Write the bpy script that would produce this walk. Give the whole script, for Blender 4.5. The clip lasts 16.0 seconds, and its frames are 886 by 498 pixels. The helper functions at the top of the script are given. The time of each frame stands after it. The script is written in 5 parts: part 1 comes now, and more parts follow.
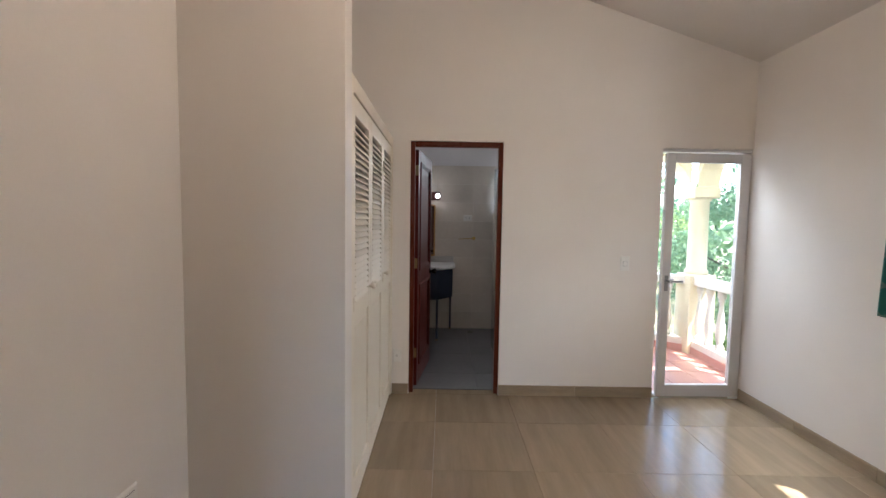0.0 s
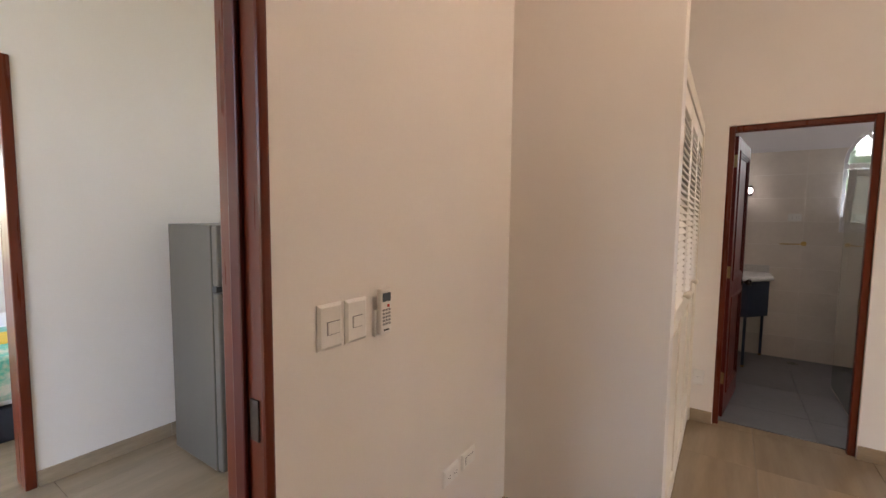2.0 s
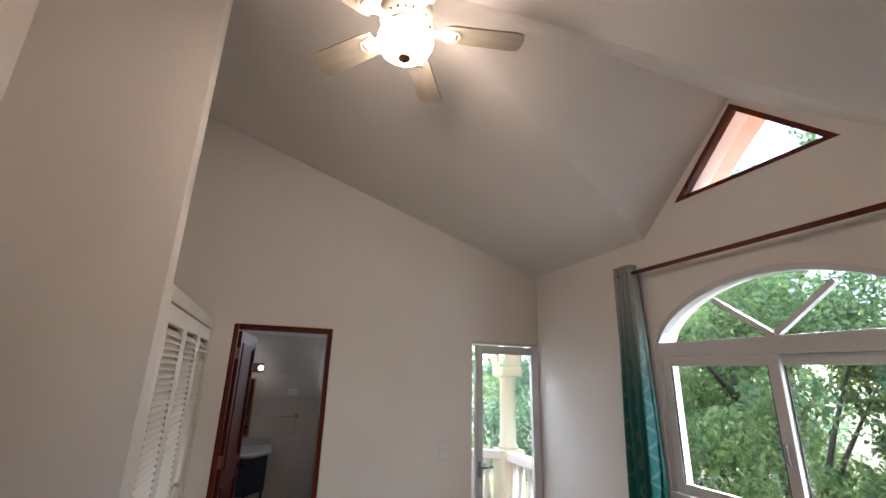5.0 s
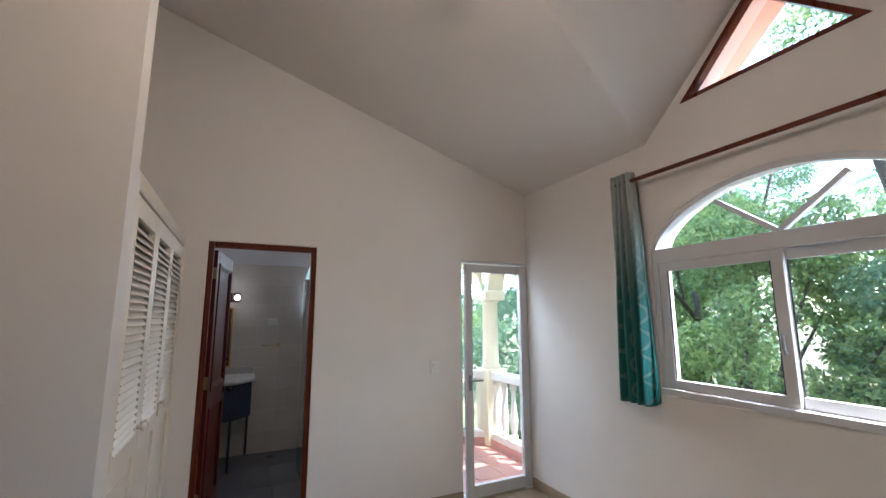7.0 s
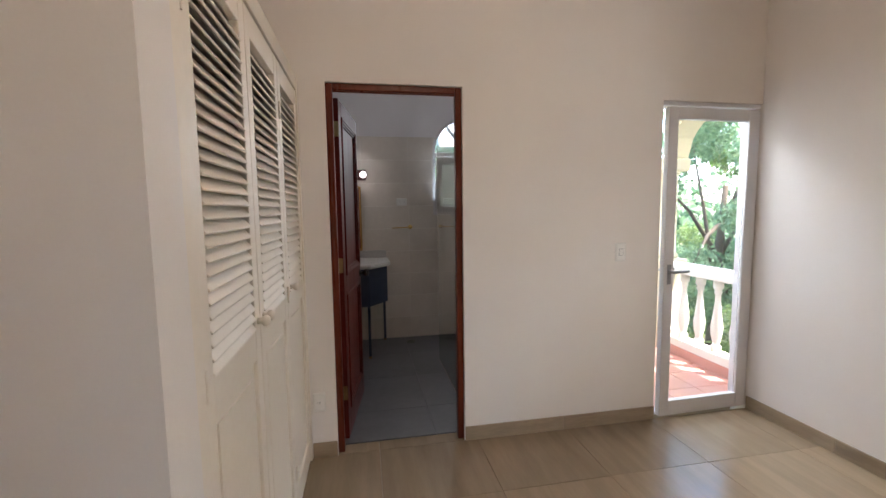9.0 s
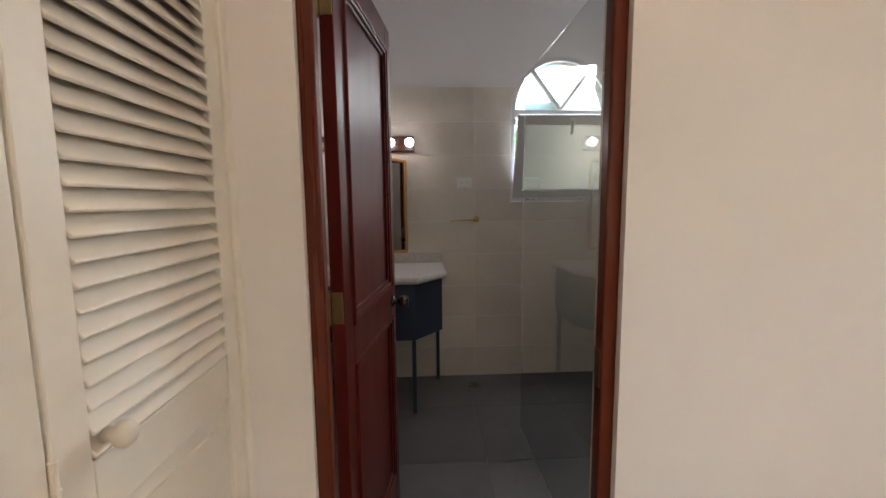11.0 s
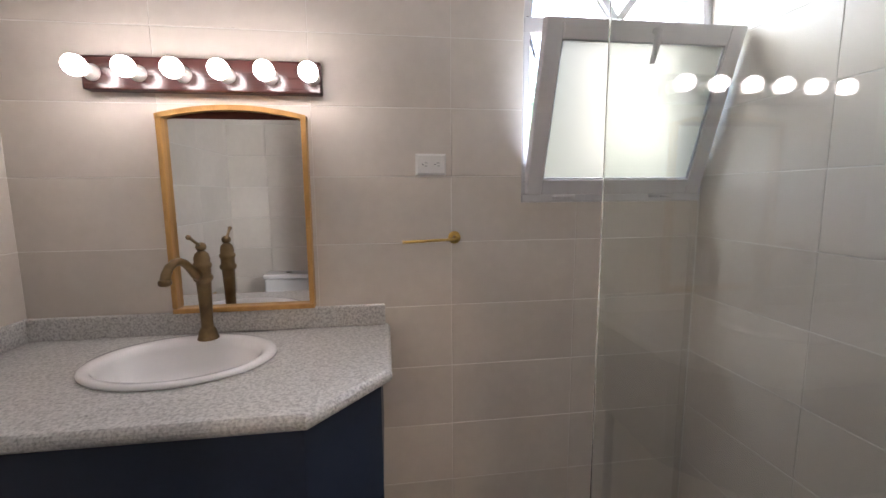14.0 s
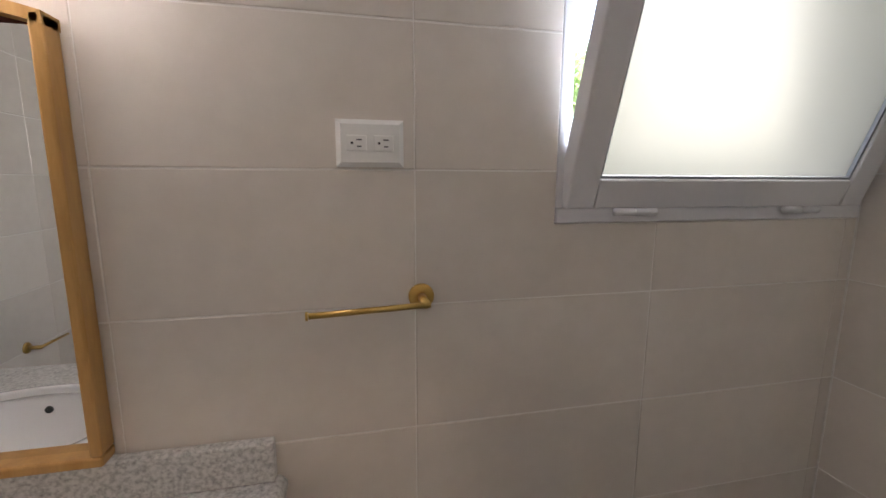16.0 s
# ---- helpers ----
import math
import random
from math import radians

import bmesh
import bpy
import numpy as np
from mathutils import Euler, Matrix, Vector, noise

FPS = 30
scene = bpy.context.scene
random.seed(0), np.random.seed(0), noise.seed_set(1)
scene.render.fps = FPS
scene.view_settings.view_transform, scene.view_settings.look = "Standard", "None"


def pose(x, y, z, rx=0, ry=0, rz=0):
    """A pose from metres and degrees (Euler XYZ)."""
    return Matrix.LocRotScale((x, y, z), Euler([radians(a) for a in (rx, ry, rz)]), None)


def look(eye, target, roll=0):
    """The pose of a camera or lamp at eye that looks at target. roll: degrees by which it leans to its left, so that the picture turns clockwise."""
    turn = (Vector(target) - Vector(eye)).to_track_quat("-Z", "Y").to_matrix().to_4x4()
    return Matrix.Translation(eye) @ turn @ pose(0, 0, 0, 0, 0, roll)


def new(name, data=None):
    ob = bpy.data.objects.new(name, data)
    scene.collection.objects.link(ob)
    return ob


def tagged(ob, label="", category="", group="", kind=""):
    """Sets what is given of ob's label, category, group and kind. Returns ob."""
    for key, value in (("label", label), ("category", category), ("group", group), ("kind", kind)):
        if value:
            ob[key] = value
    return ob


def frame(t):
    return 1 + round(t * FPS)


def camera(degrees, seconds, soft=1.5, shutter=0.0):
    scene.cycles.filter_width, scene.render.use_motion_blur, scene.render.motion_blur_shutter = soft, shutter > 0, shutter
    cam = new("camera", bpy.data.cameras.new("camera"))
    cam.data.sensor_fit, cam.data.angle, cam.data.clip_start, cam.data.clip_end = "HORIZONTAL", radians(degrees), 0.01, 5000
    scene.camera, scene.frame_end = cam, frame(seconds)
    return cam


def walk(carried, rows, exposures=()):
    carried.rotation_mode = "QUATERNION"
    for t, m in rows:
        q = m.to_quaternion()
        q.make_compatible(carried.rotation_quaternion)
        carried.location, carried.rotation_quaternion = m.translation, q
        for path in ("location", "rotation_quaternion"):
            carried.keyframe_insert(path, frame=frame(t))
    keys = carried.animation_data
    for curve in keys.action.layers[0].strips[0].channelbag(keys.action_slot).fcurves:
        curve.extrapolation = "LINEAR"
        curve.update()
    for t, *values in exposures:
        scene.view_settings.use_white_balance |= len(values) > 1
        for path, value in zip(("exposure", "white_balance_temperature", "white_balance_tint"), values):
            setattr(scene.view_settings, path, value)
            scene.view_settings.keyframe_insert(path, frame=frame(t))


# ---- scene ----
cam = camera(92.8, 16.0)
PATH = [
    (0, (0.133, 0.002, 1.472), (0.13, 1.997, 1.337), 0.9),
    (0.5, (0.065, -0.027, 1.451), (-0.389, 1.915, 1.313), 0.5),
    (1, (-0.037, -0.078, 1.46), (-0.845, 1.746, 1.313), 0.5),
    (1.5, (-0.132, -0.08, 1.465), (-1.156, 1.631, 1.311), 0.5),
    (2, (-0.119, -0.046, 1.479), (-1.236, 1.607, 1.326), 0.6),
    (2.5, (0.038, -0.057, 1.561), (-0.958, 1.672, 1.432), 0.6),
    (3, (0.095, -0.107, 1.664), (-0.452, 1.817, 1.627), 0.7),
    (3.5, (0.127, -0.13, 1.717), (0.089, 1.867, 1.833), 1.0),
    (4, (0.168, -0.18, 1.761), (0.526, 1.765, 2.059), 1.2),
    (4.5, (0.144, -0.221, 1.76), (0.748, 1.619, 2.258), 1.1),
    (4.7, (0.173, -0.228, 1.773), (0.818, 1.577, 2.344), 1.4),
    (6.8, (0.089, 0.01, 1.607), (0.95, 1.771, 2.004), -0.2),
    (7, (0.094, 0.053, 1.575), (0.94, 1.838, 1.887), -0.2),
    (7.5, (0.096, 0.222, 1.488), (0.867, 2.065, 1.591), -0.2),
    (8, (0.069, 0.429, 1.422), (0.703, 2.325, 1.368), -0.3),
    (8.5, (0.001, 0.769, 1.45), (0.496, 2.702, 1.306), -0.5),
    (8.7, (0.012, 0.887, 1.436), (0.453, 2.831, 1.268), -0.6),
    (10.8, (0.128, 2.385, 1.4), (0.232, 4.367, 1.175), -0.7),
    (11, (0.125, 2.51, 1.388), (0.222, 4.49, 1.155), -0.6),
    (11.5, (0.116, 2.865, 1.388), (0.202, 4.845, 1.172), -0.65),
    (12, (0.116, 3.235, 1.405), (0.248, 5.21, 1.16), -0.75),
    (12.5, (0.123, 3.526, 1.41), (0.292, 5.502, 1.148), -0.6),
    (13, (0.142, 3.837, 1.409), (0.362, 5.807, 1.145), -0.6),
    (13.5, (0.229, 4.016, 1.402), (0.473, 5.984, 1.144), -0.4),
    (14, (0.277, 4.124, 1.404), (0.545, 6.089, 1.141), -0.5),
    (14.5, (0.262, 4.294, 1.392), (0.546, 6.256, 1.129), -0.5),
    (15, (0.265, 4.486, 1.41), (0.556, 6.447, 1.145), -0.5),
    (15.5, (0.379, 4.711, 1.418), (0.651, 6.679, 1.191), -0.7),
    (16, (0.416, 4.958, 1.448), (0.833, 6.887, 1.126), 0.2),
]
EXPOSURES = [(0, 3.36, 6150, 11), (1, 3.62, 6400, 13), (2, 3.55, 7100, 18), (3, 3.55, 6550, 15), (4.5, 2.87, 6150, 13), (7, 3.03, 5700, 9), (8, 3.17, 5850, 10), (8.5, 3.3, 6150, 13), (10.8, 3.6, 6700, 12), (11.5, 3.95, 6900, 14), (12.5, 4.65, 6550, 16), (13.5, 4.65, 6550, 16), (14.5, 4.55, 6650, 16), (16, 4.4, 6750, 15)]
walk(cam, [(t, look(eye, target, roll)) for t, eye, target, roll in PATH], EXPOSURES)

# ---- world, sun and exposure ----
world = bpy.data.worlds.new("sky")
scene.world = world
world.use_nodes = True
wn = world.node_tree
sky = wn.nodes.new("ShaderNodeTexSky")
sky.sky_type, sky.sun_disc = "NISHITA", False
SUN_EL, SUN_AZ = radians(62), radians(120)   # azimuth clockwise from +y
sky.sun_elevation, sky.sun_rotation = SUN_EL, SUN_AZ
wn.links.new(sky.outputs[0], wn.nodes["Background"].inputs[0])
wn.nodes["Background"].inputs[1].default_value = 0.15
sun = new("sun", bpy.data.lights.new("sun", "SUN"))
sun.data.energy, sun.data.angle, sun.data.color = 2.4, radians(0.5), (1.0, 0.95, 0.86)
to_sun = Vector((math.sin(SUN_AZ) * math.cos(SUN_EL), math.cos(SUN_AZ) * math.cos(SUN_EL), math.sin(SUN_EL)))
sun.matrix_world = look((0, 0, 20), Vector((0, 0, 20)) - to_sun)



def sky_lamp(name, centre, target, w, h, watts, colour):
    """An added soft lamp outside one opening, standing in for its sky light."""
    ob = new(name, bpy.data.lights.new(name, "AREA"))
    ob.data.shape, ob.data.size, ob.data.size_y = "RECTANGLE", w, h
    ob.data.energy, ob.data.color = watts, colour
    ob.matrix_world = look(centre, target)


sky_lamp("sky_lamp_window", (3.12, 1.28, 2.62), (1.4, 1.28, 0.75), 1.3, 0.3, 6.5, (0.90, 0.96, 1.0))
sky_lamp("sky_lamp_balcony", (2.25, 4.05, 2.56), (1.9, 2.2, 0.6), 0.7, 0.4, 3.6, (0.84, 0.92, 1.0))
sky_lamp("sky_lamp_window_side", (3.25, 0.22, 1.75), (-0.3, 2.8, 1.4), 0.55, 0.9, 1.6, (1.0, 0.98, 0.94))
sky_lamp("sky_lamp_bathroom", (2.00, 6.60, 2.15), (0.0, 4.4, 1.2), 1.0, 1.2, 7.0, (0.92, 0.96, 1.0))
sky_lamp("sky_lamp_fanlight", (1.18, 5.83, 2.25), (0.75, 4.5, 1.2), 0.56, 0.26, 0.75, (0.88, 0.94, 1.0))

# ---- materials ----
def mat(name, a, b=None, rough=0.6, metal=0.0, scale=6.0, stretch=(1, 1, 1), bump=0.0, fine=90.0, mix=(0.35, 0.65), spec=0.5, coat=0.0, per=0.0):
    """Two base colours mixed by broad and fine noise in object space, with a fine relief."""
    m = bpy.data.materials.new(name)
    m.use_nodes = True
    nt, n = m.node_tree, m.node_tree.nodes
    p = n["Principled BSDF"]
    p.inputs["Metallic"].default_value = metal
    p.inputs["Specular IOR Level"].default_value = spec
    p.inputs["Coat Weight"].default_value = coat
    co, mp = n.new("ShaderNodeTexCoord"), n.new("ShaderNodeMapping")
    mp.inputs["Scale"].default_value = stretch
    nt.links.new(co.outputs["Object"], mp.inputs[0])
    if per:
        info, add = n.new("ShaderNodeObjectInfo"), n.new("ShaderNodeVectorMath")
        wide = n.new("ShaderNodeMath")
        wide.operation = "MULTIPLY"
        wide.inputs[1].default_value = 40
        nt.links.new(info.outputs["Random"], wide.inputs[0])
        nt.links.new(mp.outputs[0], add.inputs[0])
        nt.links.new(wide.outputs[0], add.inputs[1])
        vec = add.outputs[0]
    else:
        vec = mp.outputs[0]
    big, small, ramp, both = n.new("ShaderNodeTexNoise"), n.new("ShaderNodeTexNoise"), n.new("ShaderNodeValToRGB"), n.new("ShaderNodeMath")
    big.inputs["Scale"].default_value, big.inputs["Detail"].default_value = scale, 5
    small.inputs["Scale"].default_value, small.inputs["Detail"].default_value = fine, 3
    for t in (big, small):
        nt.links.new(vec, t.inputs["Vector"])
    both.operation = "MULTIPLY_ADD"
    both.inputs[1].default_value = 0.25
    nt.links.new(small.outputs[0], both.inputs[0])
    shift = n.new("ShaderNodeMath")
    shift.operation = "MULTIPLY_ADD"
    shift.inputs[1].default_value, shift.inputs[2].default_value = 0.85, -0.05
    nt.links.new(big.outputs[0], shift.inputs[0])
    nt.links.new(shift.outputs[0], both.inputs[2])
    b = b or tuple(c * 0.9 for c in a)
    ramp.color_ramp.elements[0].position, ramp.color_ramp.elements[1].position = mix
    ramp.color_ramp.elements[0].color, ramp.color_ramp.elements[1].color = (*b, 1), (*a, 1)
    nt.links.new(both.outputs[0], ramp.inputs[0])
    colour = ramp.outputs[0]
    if per:
        hsv, val = n.new("ShaderNodeHueSaturation"), n.new("ShaderNodeMath")
        val.operation = "MULTIPLY_ADD"
        val.inputs[1].default_value, val.inputs[2].default_value = per, 1 - per / 2
        nt.links.new(info.outputs["Random"], val.inputs[0])
        nt.links.new(val.outputs[0], hsv.inputs["Value"])
        nt.links.new(colour, hsv.inputs["Color"])
        colour = hsv.outputs[0]
    nt.links.new(colour, p.inputs["Base Color"])
    r = n.new("ShaderNodeMath")
    r.operation = "MULTIPLY_ADD"
    r.inputs[1].default_value, r.inputs[2].default_value = 0.18, rough - 0.09
    nt.links.new(big.outputs[0], r.inputs[0])
    nt.links.new(r.outputs[0], p.inputs["Roughness"])
    if bump:
        bp = n.new("ShaderNodeBump")
        bp.inputs["Strength"].default_value, bp.inputs["Distance"].default_value = bump, 0.003
        nt.links.new(both.outputs[0], bp.inputs["Height"])
        nt.links.new(bp.outputs[0], p.inputs["Normal"])
    return m


def glow(name, colour, strength):
    m = bpy.data.materials.new(name)
    m.use_nodes = True
    p = m.node_tree.nodes["Principled BSDF"]
    p.inputs["Base Color"].default_value = (0.8, 0.8, 0.78, 1)
    p.inputs["Emission Color"].default_value = (*colour, 1)
    p.inputs["Emission Strength"].default_value = strength
    return m


def glass(name, tint=(1, 1, 1), rough=0.0, frost=False):
    m = bpy.data.materials.new(name)
    m.use_nodes = True
    nt, n = m.node_tree, m.node_tree.nodes
    p = n["Principled BSDF"]
    p.inputs["Base Color"].default_value = (*tint, 1)
    p.inputs["Transmission Weight"].default_value = 1
    p.inputs["Roughness"].default_value = rough
    p.inputs["IOR"].default_value = 1.1 if frost else 1.45
    return m


PLASTER = mat("wall_plaster", (0.80, 0.765, 0.725), (0.765, 0.725, 0.68), 0.75, scale=1.3, bump=0.06, fine=160)
CEIL = mat("ceiling_plaster", (0.76, 0.72, 0.68), (0.72, 0.68, 0.64), 0.8, scale=0.9, bump=0.08, fine=60)
BATH_PAINT = mat("bath_paint", (0.85, 0.83, 0.84), (0.82, 0.80, 0.81), 0.7, scale=1.2, bump=0.05, fine=120)
MAHOGANY = mat("mahogany", (0.088, 0.010, 0.007), (0.072, 0.008, 0.006), 0.32, scale=2.2, stretch=(4, 4, 0.3), bump=0.0, fine=30, coat=0.0, mix=(0.1, 0.9), spec=0.22)
JAMBWOOD = mat("red_brown_wood", (0.145, 0.027, 0.009), (0.085, 0.014, 0.006), 0.30, scale=3, stretch=(10, 10, 0.6), bump=0.02, fine=40, coat=0.06, spec=0.3, mix=(0.1, 0.9))
WOODTILE = mat("wood_look_tile", (0.305, 0.230, 0.150), (0.225, 0.168, 0.106), 0.21, scale=2.2, stretch=(6, 0.7, 1), bump=0.02, fine=14, per=0.22, mix=(0.25, 0.75))
SKIRT = mat("skirting_tile", (0.36, 0.28, 0.19), (0.26, 0.20, 0.135), 0.35, scale=2.5, stretch=(1, 1, 6), fine=20, per=0.1)
GROUT = mat("grout", (0.42, 0.37, 0.31), (0.34, 0.30, 0.25), 0.85, fine=60)
WALLTILE = mat("greige_wall_tile", (0.71, 0.65, 0.58), (0.62, 0.565, 0.50), 0.32, scale=2.0, bump=0.02, fine=24, per=0.07)
TILEGROUT = mat("wall_grout", (0.82, 0.79, 0.74), (0.76, 0.73, 0.68), 0.8, fine=80)
SLATE = mat("grey_floor_tile", (0.135, 0.135, 0.142), (0.095, 0.096, 0.102), 0.4, scale=2.0, bump=0.03, fine=22, per=0.1)
CREAM = mat("cream_paint", (0.82, 0.76, 0.66), (0.76, 0.69, 0.58), 0.45, scale=2.0, bump=0.04, fine=40)
ALU = mat("white_aluminium", (0.68, 0.675, 0.68), (0.64, 0.635, 0.65), 0.35, scale=3, fine=60)
GREY_ALU = mat("grey_bead", (0.30, 0.31, 0.33), (0.24, 0.25, 0.27), 0.4)
RUBBER = mat("black_gasket", (0.02, 0.02, 0.02), (0.012, 0.012, 0.012), 0.6)
GLASS = glass("window_glass")
SHOWER = glass("shower_glass", (0.93, 0.975, 0.955))
FROST = glass("frosted_glass", (0.135, 0.125, 0.105), 0.9, True)
FANLIGHT = glass("fanlight_glass", (0.30, 0.305, 0.30), 0.25, True)
fz = FROST.node_tree.nodes.new("ShaderNodeBsdfTranslucent")      # etched face scatters most of the light
fz.inputs[0].default_value = (0.072, 0.072, 0.060, 1)
fx = FROST.node_tree.nodes.new("ShaderNodeMixShader")
fx.inputs[0].default_value = 0.6
FROST.node_tree.links.new(FROST.node_tree.nodes["Principled BSDF"].outputs[0], fx.inputs[1])
FROST.node_tree.links.new(fz.outputs[0], fx.inputs[2])
FROST.node_tree.links.new(fx.outputs[0], FROST.node_tree.nodes["Material Output"].inputs[0])
STEEL = mat("grey_steel", (0.105, 0.093, 0.076), (0.09, 0.08, 0.066), 0.38, metal=0.25, scale=3, stretch=(1, 1, 0.2), fine=40)
CHROME = mat("dark_chrome", (0.16, 0.15, 0.15), (0.10, 0.10, 0.10), 0.18, metal=1.0)
BRASS = mat("brushed_brass", (0.62, 0.42, 0.14), (0.5, 0.32, 0.09), 0.3, metal=1.0, fine=60)
LAMPWOOD = mat("dark_varnished_wood", (0.075, 0.022, 0.018), (0.04, 0.012, 0.010), 0.28, scale=3, stretch=(0.6, 8, 8), fine=40, coat=0.4)
DARKMETAL = mat("dark_worn_metal", (0.06, 0.05, 0.045), (0.03, 0.025, 0.022), 0.4, metal=0.6, scale=20, fine=90)
DULLBRASS = mat("dull_brass", (0.36, 0.28, 0.14), (0.24, 0.18, 0.09), 0.42, metal=0.9, scale=12, fine=60)
BRONZE = mat("antique_bronze", (0.29, 0.20, 0.10), (0.15, 0.10, 0.055), 0.34, metal=0.9, scale=14, fine=60)
PLASTIC = mat("white_plastic", (0.80, 0.79, 0.76), (0.77, 0.76, 0.72), 0.4)
PLASTIC_GREY = mat("grey_plastic", (0.25, 0.25, 0.26), (0.2, 0.2, 0.21), 0.5)
SCREEN = mat("remote_screen", (0.09, 0.13, 0.15), (0.06, 0.09, 0.11), 0.25)
RED = mat("red_button", (0.6, 0.05, 0.03), (0.5, 0.04, 0.03), 0.4)
BLACK = mat("black_plastic", (0.02, 0.02, 0.022), (0.015, 0.015, 0.016), 0.45)
NAVY = mat("navy_paint", (0.022, 0.034, 0.065), (0.016, 0.025, 0.05), 0.42, scale=3, bump=0.05, fine=50)
GRANITE = mat("grey_granite", (0.62, 0.61, 0.585), (0.24, 0.235, 0.225), 0.32, scale=140, fine=420, mix=(0.26, 0.60), bump=0.02)
CERAMIC = mat("white_ceramic", (0.86, 0.85, 0.84), (0.84, 0.83, 0.82), 0.12, coat=0.5)
OAK = mat("honey_oak", (0.55, 0.31, 0.10), (0.42, 0.22, 0.06), 0.42, scale=4, stretch=(8, 8, 1), fine=30, bump=0.05)
FANWHITE = mat("fan_enamel", (0.80, 0.76, 0.66), (0.75, 0.70, 0.60), 0.4)
# Blade colour is darkened to stand in for shade above the lit bowl.
FANBLADE = mat("fan_blade", (0.40, 0.36, 0.28), (0.32, 0.285, 0.22), 0.5, scale=4, stretch=(1, 6, 1))
STUCCO = mat("pale_yellow_stucco", (0.80, 0.72, 0.52), (0.74, 0.65, 0.46), 0.8, scale=3, bump=0.15, fine=70)
WHITESTONE = mat("white_balustrade", (0.80, 0.77, 0.70), (0.72, 0.68, 0.60), 0.7, scale=4, bump=0.1, fine=60)
PINKSTUCCO = mat("pink_stucco", (0.78, 0.50, 0.40), (0.72, 0.44, 0.35), 0.8, scale=3, bump=0.15, fine=70)
TERRACOTTA = mat("terracotta_tile", (0.52, 0.27, 0.22), (0.45, 0.215, 0.17), 0.3, scale=4, fine=30, per=0.12)
BARK = mat("bark", (0.13, 0.10, 0.075), (0.07, 0.055, 0.04), 0.9, scale=8, stretch=(4, 4, 0.7), bump=0.6, fine=40)
EARTH = mat("leaf_litter", (0.20, 0.16, 0.10), (0.09, 0.11, 0.04), 0.95, scale=0.8, bump=0.5, fine=18)


# ---- mesh helpers ----
def box(bm, x0, y0, z0, x1, y1, z1, bev=0.0):
    vs = [bm.verts.new(p) for p in ((x0, y0, z0), (x1, y0, z0), (x1, y1, z0), (x0, y1, z0), (x0, y0, z1), (x1, y0, z1), (x1, y1, z1), (x0, y1, z1))]
    fs = [bm.faces.new([vs[i] for i in q]) for q in ((3, 2, 1, 0), (4, 5, 6, 7), (0, 1, 5, 4), (1, 2, 6, 5), (2, 3, 7, 6), (3, 0, 4, 7))]
    if bev:
        es = list({e for f in fs for e in f.edges})
        bmesh.ops.bevel(bm, geom=es, offset=bev, segments=2, affect="EDGES", profile=0.5)
    return bm


def prism(bm, pts, axis, a, b):
    """A 2D outline pushed from a to b along an axis; (u, v) are the other two axes in order."""
    def at(p, w):
        return {"x": (w, p[0], p[1]), "y": (p[0], w, p[1]), "z": (p[0], p[1], w)}[axis]
    lo, hi = [bm.verts.new(at(p, a)) for p in pts], [bm.verts.new(at(p, b)) for p in pts]
    bm.faces.new(lo), bm.faces.new(hi[::-1])
    n = len(pts)
    for i in range(n):
        bm.faces.new((lo[i], hi[i], hi[(i + 1) % n], lo[(i + 1) % n]))
    return bm


def lathe(bm, profile, centre=(0, 0, 0), n=20, axis="z"):
    """A round body from (radius, height) pairs about an axis through the centre."""
    rings = []
    for r, h in profile:
        ring = []
        for i in range(n):
            a = 2 * math.pi * i / n
            u, v = r * math.cos(a), r * math.sin(a)
            p = {"z": (u, v, h), "y": (u, h, v), "x": (h, u, v)}[axis]
            ring.append(bm.verts.new(Vector(p) + Vector(centre)))
        rings.append(ring)
    for lo, hi in zip(rings, rings[1:]):
        for i in range(n):
            bm.faces.new((lo[i], lo[(i + 1) % n], hi[(i + 1) % n], hi[i]))
    bm.faces.new(rings[0][::-1]), bm.faces.new(rings[-1])
    return bm


def tube(bm, pts, radii, n=10):
    """A round tube along points."""
    rings, pts = [], [Vector(p) for p in pts]
    side = None
    for i, p in enumerate(pts):
        d = (pts[min(i + 1, len(pts) - 1)] - pts[max(i - 1, 0)]).normalized()
        if side is None:
            side = d.orthogonal().normalized()
        side = (side - d * side.dot(d)).normalized()
        up = d.cross(side)
        r = radii[i] if isinstance(radii, (list, tuple)) else radii
        rings.append([bm.verts.new(p + (side * math.cos(2 * math.pi * k / n) + up * math.sin(2 * math.pi * k / n)) * r) for k in range(n)])
    for lo, hi in zip(rings, rings[1:]):
        for k in range(n):
            bm.faces.new((lo[k], lo[(k + 1) % n], hi[(k + 1) % n], hi[k]))
    bm.faces.new(rings[0][::-1]), bm.faces.new(rings[-1])
    return bm


def finish(bm, name, material, smooth=False):
    bmesh.ops.recalc_face_normals(bm, faces=bm.faces)
    me = bpy.data.meshes.new(name)
    bm.to_mesh(me)
    bm.free()
    for f in me.polygons:
        f.use_smooth = smooth
    me.materials.append(material)
    return me


def part(name, bm, material, parent=None, label="", smooth=False):
    ob = new(name, finish(bm, name, material, smooth))
    ob.parent = parent
    if label:
        ob["label"] = label
    return ob


def thing(name, place, label, category, group=""):
    """An empty at a thing's base; its parts are built about it."""
    e = new(name)
    e.matrix_world = place if isinstance(place, Matrix) else pose(*place)
    e.empty_display_size = 0.1
    return tagged(e, label, category, group)


def B():
    return bmesh.new()


def struct(name, bm, material, label, category="wall", smooth=False):
    return tagged(part(name, bm, material, None, "", smooth), label, category, "", "structure")


